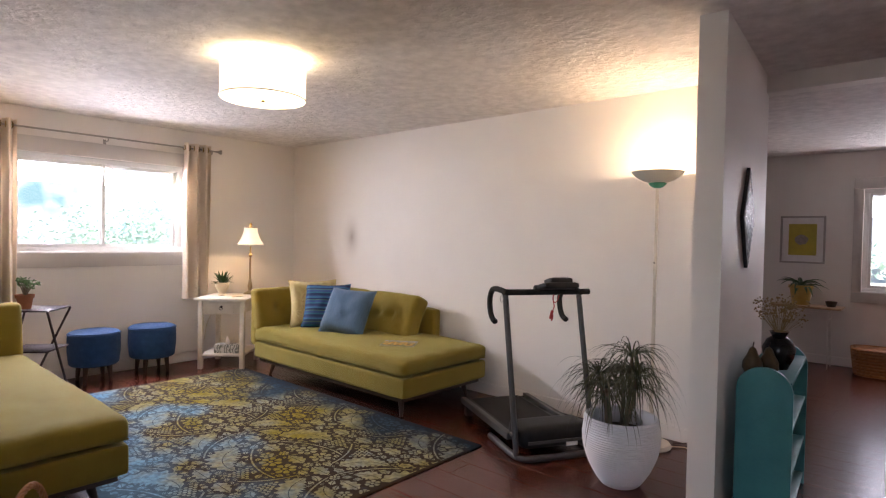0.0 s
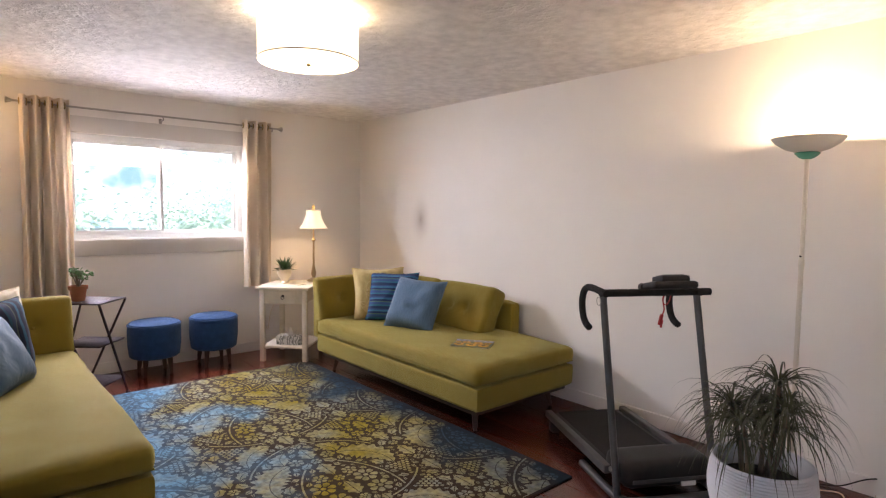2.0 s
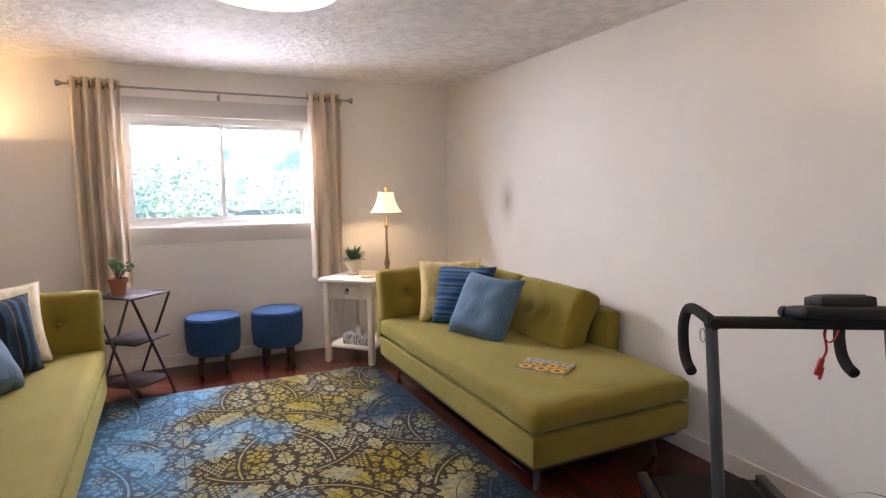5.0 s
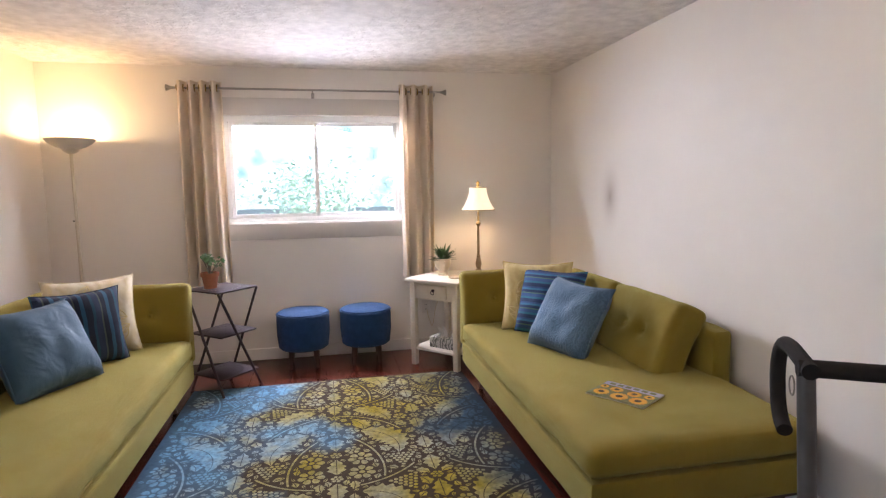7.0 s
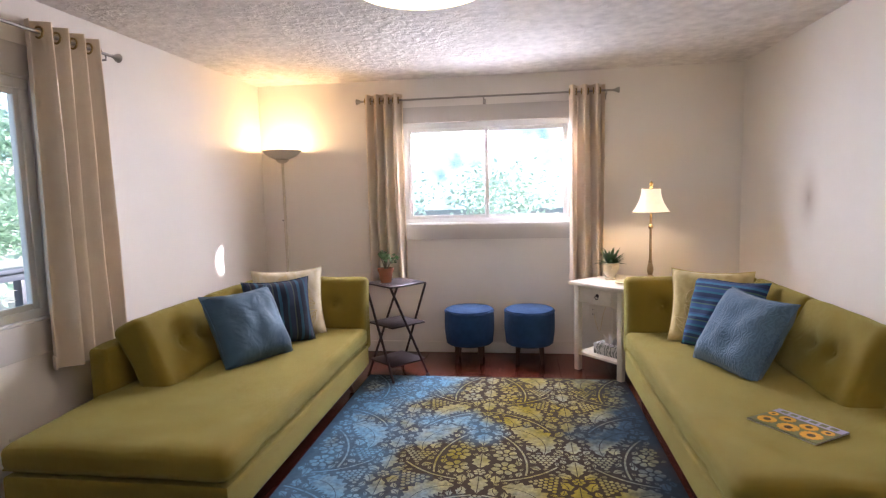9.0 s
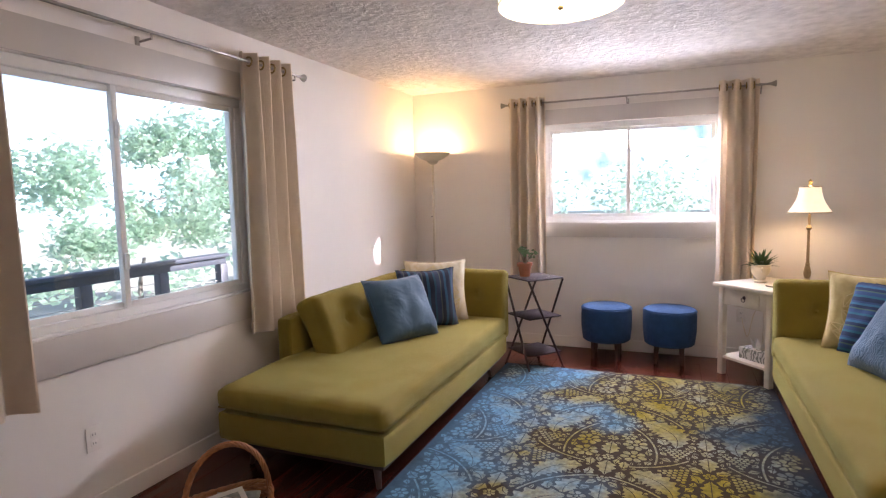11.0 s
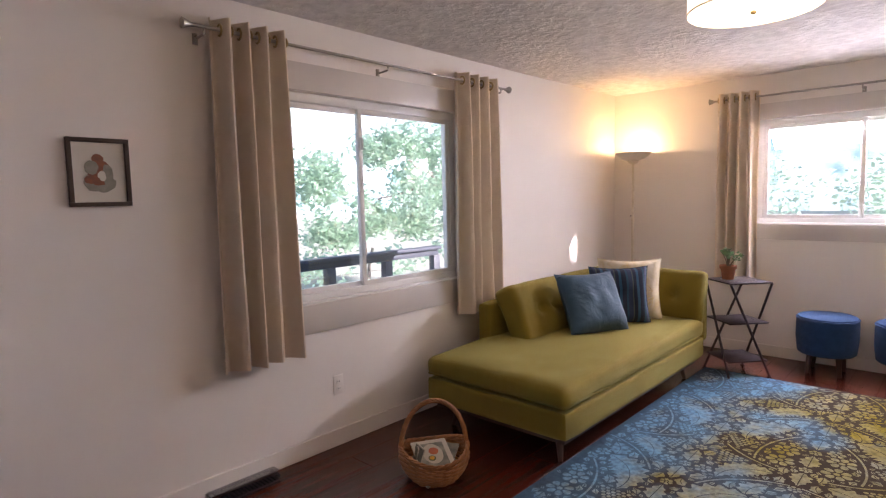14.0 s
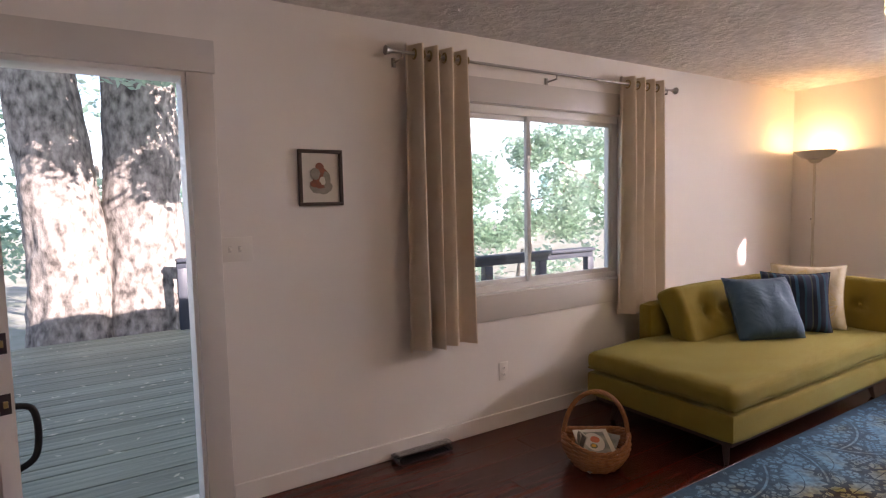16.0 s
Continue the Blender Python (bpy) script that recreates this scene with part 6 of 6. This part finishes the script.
def tree(label, x, y, z, limbs, blobs, per, size, seed, clear=None):
    t = thing("tree", label, "tree")
    for k, (pts, rad, seg, fl) in enumerate(limbs):
        part("trunk" if k == 0 else "limb", bark_limb([(x + a, y + b, z + c) for a, b, c in pts], rad, seg, k * 3.7, fl), BARK, t)
    cr = new("crown", leaf_cloud([(x + b[0], y + b[1], z + b[2], *b[3:]) for b in blobs], per, size, seed, clear))
    cr.parent = t
    return t


tree("large old tree with two rough grey stems beside the deck", -0.02, -5.55, -0.75,
     [([(-0.42, 0, 0), (-0.52, 0, 1.0), (-0.58, -0.02, 2.3), (-0.62, -0.05, 4.5), (-0.75, -0.3, 7)], [0.56, 0.36], 72, 0.45),
      ([(0.28, 0.1, 0.0), (0.26, 0.1, 1.0), (0.32, 0.08, 2.2), (0.52, 0.05, 4.5), (0.9, 0.3, 7)], [0.52, 0.30], 64, 0.40),
      ([(-0.95, 0.1, 4.5), (-2.2, 0.6, 5.0), (-3.6, 1.4, 4.9)], [0.12, 0.03], 12, 0.0)],
     # clumps over the deck are out of view, added to dapple the upper stems
     [(-2.5, 0.8, 5.6, 2.4, 1.8, 1.2), (0.8, 1.5, 6.2, 2.4, 1.8, 1.3), (-0.4, -0.6, 7.4, 3.2, 2.4, 1.4), (2.4, 0.3, 5.8, 1.8, 1.6, 1.2), (-0.2, 3.6, 7.0, 2.2, 1.6, 1.0), (-1.5, 2.6, 4.4, 1.6, 1.2, 0.8), (-2.3, 3.6, 5.2, 1.8, 1.4, 0.9), (-0.9, 3.3, 5.0, 1.5, 1.2, 0.8), (-0.7, 1.6, 3.9, 1.3, 0.7, 0.5), (0.2, 1.9, 4.3, 1.0, 0.7, 0.5), (-1.7, 3.4, 4.25, 1.1, 0.6, 0.45), (-1.3, 3.4, 5.1, 1.2, 0.6, 0.6), (-2.3, 3.4, 4.8, 1.0, 0.6, 0.6), (-2.5, 3.4, 4.1, 0.8, 0.6, 0.4)], 1500, 0.06, 1)

tree("leafy maple branches beyond the deck railing", -9.6, -6.4, -0.75,
     [([(-1.6, 0, 0), (-1.5, 0.1, 1.6), (-1.2, 0.2, 3.4)], [0.16, 0.06], 14, 0.2),
      ([(-1.5, 0.1, 1.5), (-0.4, 0.3, 2.3), (1.2, 0.5, 3.0)], [0.05, 0.015], 10, 0.0),
      ([(-1.4, 0.1, 2.2), (0.2, 0.2, 2.5), (1.9, 0.3, 2.2)], [0.05, 0.015], 10, 0.0)],
     [(a, b, c, 1.2 * p, 1.3 * q, 1.7 * r) for a, b, c, p, q, r in ((0.0, 0, 2.6, 1.1, 0.8, 0.55), (1.2, 0.3, 2.3, 1.0, 0.6, 0.45), (-0.9, 0.2, 3.0, 0.9, 0.7, 0.5), (0.6, 0.1, 1.7, 0.9, 0.5, 0.3), (2.1, 0.2, 1.9, 0.8, 0.5, 0.35), (1.6, 0.2, 3.2, 0.8, 0.5, 0.35), (-0.6, 0.2, 2.0, 0.9, 0.5, 0.35), (2.9, 0.2, 1.6, 0.7, 0.5, 0.3), (0.4, 0.2, 3.5, 1.2, 0.6, 0.4), (-1.8, 0.4, 2.4, 1.0, 0.6, 0.6), (-2.6, 0.2, 3.2, 1.0, 0.6, 0.5), (3.4, 0.3, 2.6, 0.9, 0.6, 0.4))], 2300, 0.060, 2)
tree("far pale-leaved tree behind the deck", -6.0, -15, -0.75,
     [([(0, 0, 0), (0.1, 0.1, 3), (0, 0.2, 7)], [0.3, 0.1], 12, 0.2)],
     [(0, 0, 3.0, 2.4, 1.6, 1.8), (-3.5, 0.5, 2.6, 2.2, 1.5, 1.6), (3.2, 0, 2.2, 1.8, 1.5, 1.4), (1, 0, 5.6, 2.5, 2, 1.4)], 800, 0.14, 3)
# high clumps, out of view, are added to mask the sun to one spot
SPOT, WAY = Vector((-4.87, YL, 0.985)), sun_to.normalized()
tree("dense shrubby trees outside the back window", -12.5, 5.4, -0.75,
     [([(0.4, 4.6, 0), (0.5, 4.5, 2.0), (0.4, 4.2, 5)], [0.2, 0.08], 12, 0.2)],
     [(-1, -3.5, 2.1, 2.0, 1.6, 0.9), (-1, -0.6, 2.0, 1.8, 1.6, 1.0), (-0.5, 2.2, 2.4, 1.8, 2.0, 1.5), (-1, -6.5, 2.2, 2.0, 1.8, 1.0), (0.5, 1.5, 4.8, 2.6, 2.6, 1.4), (1.6, 4.0, 5.4, 2.4, 2.4, 1.6), (3.6, 3.2, 5.6, 2.2, 2.2, 1.5), (3.0, 0.9, 4.6, 1.6, 1.6, 1.2), (4.6, 4.8, 6.4, 2.2, 2.2, 1.4), (4.0, 2.0, 5.3, 0.95, 0.95, 0.95), (3.55, 2.6, 5.0, 0.95, 0.95, 0.95)], 3200, 0.062, 4, [(SPOT, WAY, 0.085), (SPOT - Vector((0, 0, 0.06)), WAY, 0.085)])
tree("green shrub outside the dining room window", 0.2, 11.5, -0.75,
     [([(0, 0, 0), (0.1, 0.1, 1.0), (0, 0.2, 2)], [0.1, 0.04], 10, 0.2)],
     [(0, 0, 1.4, 1.6, 0.8, 0.8), (-1.2, 0.4, 1.6, 1.2, 0.8, 0.9)], 900, 0.07, 5)

tree("green leafy shrubs behind the old tree", -0.2, -9.5, -0.75,
     [([(0, 0, 0), (0.1, 0.1, 1.4), (0, 0.2, 3)], [0.1, 0.04], 10, 0.2)],
     [(0.2, 0, 2.6, 1.6, 0.8, 1.2), (-1.6, 0.2, 4.0, 1.4, 0.8, 1.0), (1.2, 0.2, 4.2, 1.6, 0.8, 1.2), (1.8, 0, 1.8, 1.4, 0.8, 1.2)], 1300, 0.075, 7)
tree("low pale hedge beyond the deck", -8.5, -7.4, -0.75,
     [([(0, 0, 0), (0.05, 0, 0.5), (0, 0.1, 1.1)], [0.06, 0.03], 8, 0.2)],
     [(-5 + 1.5 * k, 0.3 * (k % 2), 0.65 + 0.15 * (k % 3), 1.1, 0.6, 0.55) for k in range(9)], 420, 0.08, 6)

# bright hazy woods in the distance: daylight and haze painted as a glowing ring
WOODS_GLOW = bpy.data.materials.new("glowing_hazy_distance")
WOODS_GLOW.use_nodes = True
nt = WOODS_GLOW.node_tree
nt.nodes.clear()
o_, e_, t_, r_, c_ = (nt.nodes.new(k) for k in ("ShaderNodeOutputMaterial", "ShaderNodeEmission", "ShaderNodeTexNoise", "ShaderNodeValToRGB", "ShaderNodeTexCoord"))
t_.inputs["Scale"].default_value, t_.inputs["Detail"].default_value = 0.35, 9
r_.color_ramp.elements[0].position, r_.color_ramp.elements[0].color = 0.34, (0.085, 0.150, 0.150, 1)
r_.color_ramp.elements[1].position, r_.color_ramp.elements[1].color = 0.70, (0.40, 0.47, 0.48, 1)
# the painted glow grows stronger towards the south
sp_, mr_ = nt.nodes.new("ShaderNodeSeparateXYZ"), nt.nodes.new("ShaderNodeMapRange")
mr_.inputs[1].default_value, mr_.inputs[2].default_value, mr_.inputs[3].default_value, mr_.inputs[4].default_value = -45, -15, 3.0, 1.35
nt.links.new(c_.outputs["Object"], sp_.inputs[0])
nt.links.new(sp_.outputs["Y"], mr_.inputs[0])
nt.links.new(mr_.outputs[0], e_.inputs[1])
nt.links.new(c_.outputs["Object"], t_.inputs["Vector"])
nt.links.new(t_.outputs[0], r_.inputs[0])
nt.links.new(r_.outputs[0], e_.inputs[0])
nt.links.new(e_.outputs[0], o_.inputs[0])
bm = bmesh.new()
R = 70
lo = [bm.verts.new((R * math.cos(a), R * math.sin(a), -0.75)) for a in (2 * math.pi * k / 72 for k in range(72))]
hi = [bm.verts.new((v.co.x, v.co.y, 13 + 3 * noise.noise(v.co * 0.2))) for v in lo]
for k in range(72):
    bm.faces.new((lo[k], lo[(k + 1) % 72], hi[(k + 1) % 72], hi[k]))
structure("backdrop", bm, WOODS_GLOW, "glowing backdrop of bright hazy woodland in the distance")


# ---- floor planks ----
lab = material("reddish_plank", (0.098, 0.021, 0.011), (0.062, 0.013, 0.007), 6.0, 0.25, 0.04, 60, stretch=(0.3, 4, 1), rough_var=0.06, rnd=0.16)
fl = bpy.data.objects["floor"]
PW, PL = 0.19, 1.38
short = mesh_of("plank", box(-PL / 2 + 0.0008, PL / 2 - 0.0008, -PW / 2 + 0.0008, PW / 2 - 0.0008, -0.0035, 0.0, 0.0012, seg=1), lab, False)
rng = random.Random(21)
count = 0
rest_bm = bmesh.new()
y = YL + PW / 2
row = 0
while y < YF:
    x = XB - PL * ((row * 0.37) % 1.0) + PL / 2
    while x - PL / 2 < XE:
        lo_x, hi_x = max(x - PL / 2, XB), min(x + PL / 2, XE)
        hi_y = min(y + PW / 2, YF)
        if hi_x - lo_x > 0.03:
            if lo_x == x - PL / 2 and hi_x == x + PL / 2 and hi_y == y + PW / 2 and count < 300:
                p = new("plank", short)
                p.parent = fl
                p.matrix_basis = pose(x, y, 0)
                count += 1
            else:
                box(lo_x + 0.0008, hi_x - 0.0008, y - PW / 2 + 0.0008, hi_y - 0.0008, -0.0035, 0.0, bm=rest_bm)
        x += PL
    y += PW
    row += 1
ob = part("plank_remainder", rest_bm, lab, fl, smooth=False)
tagged(ob, kind="stuff")
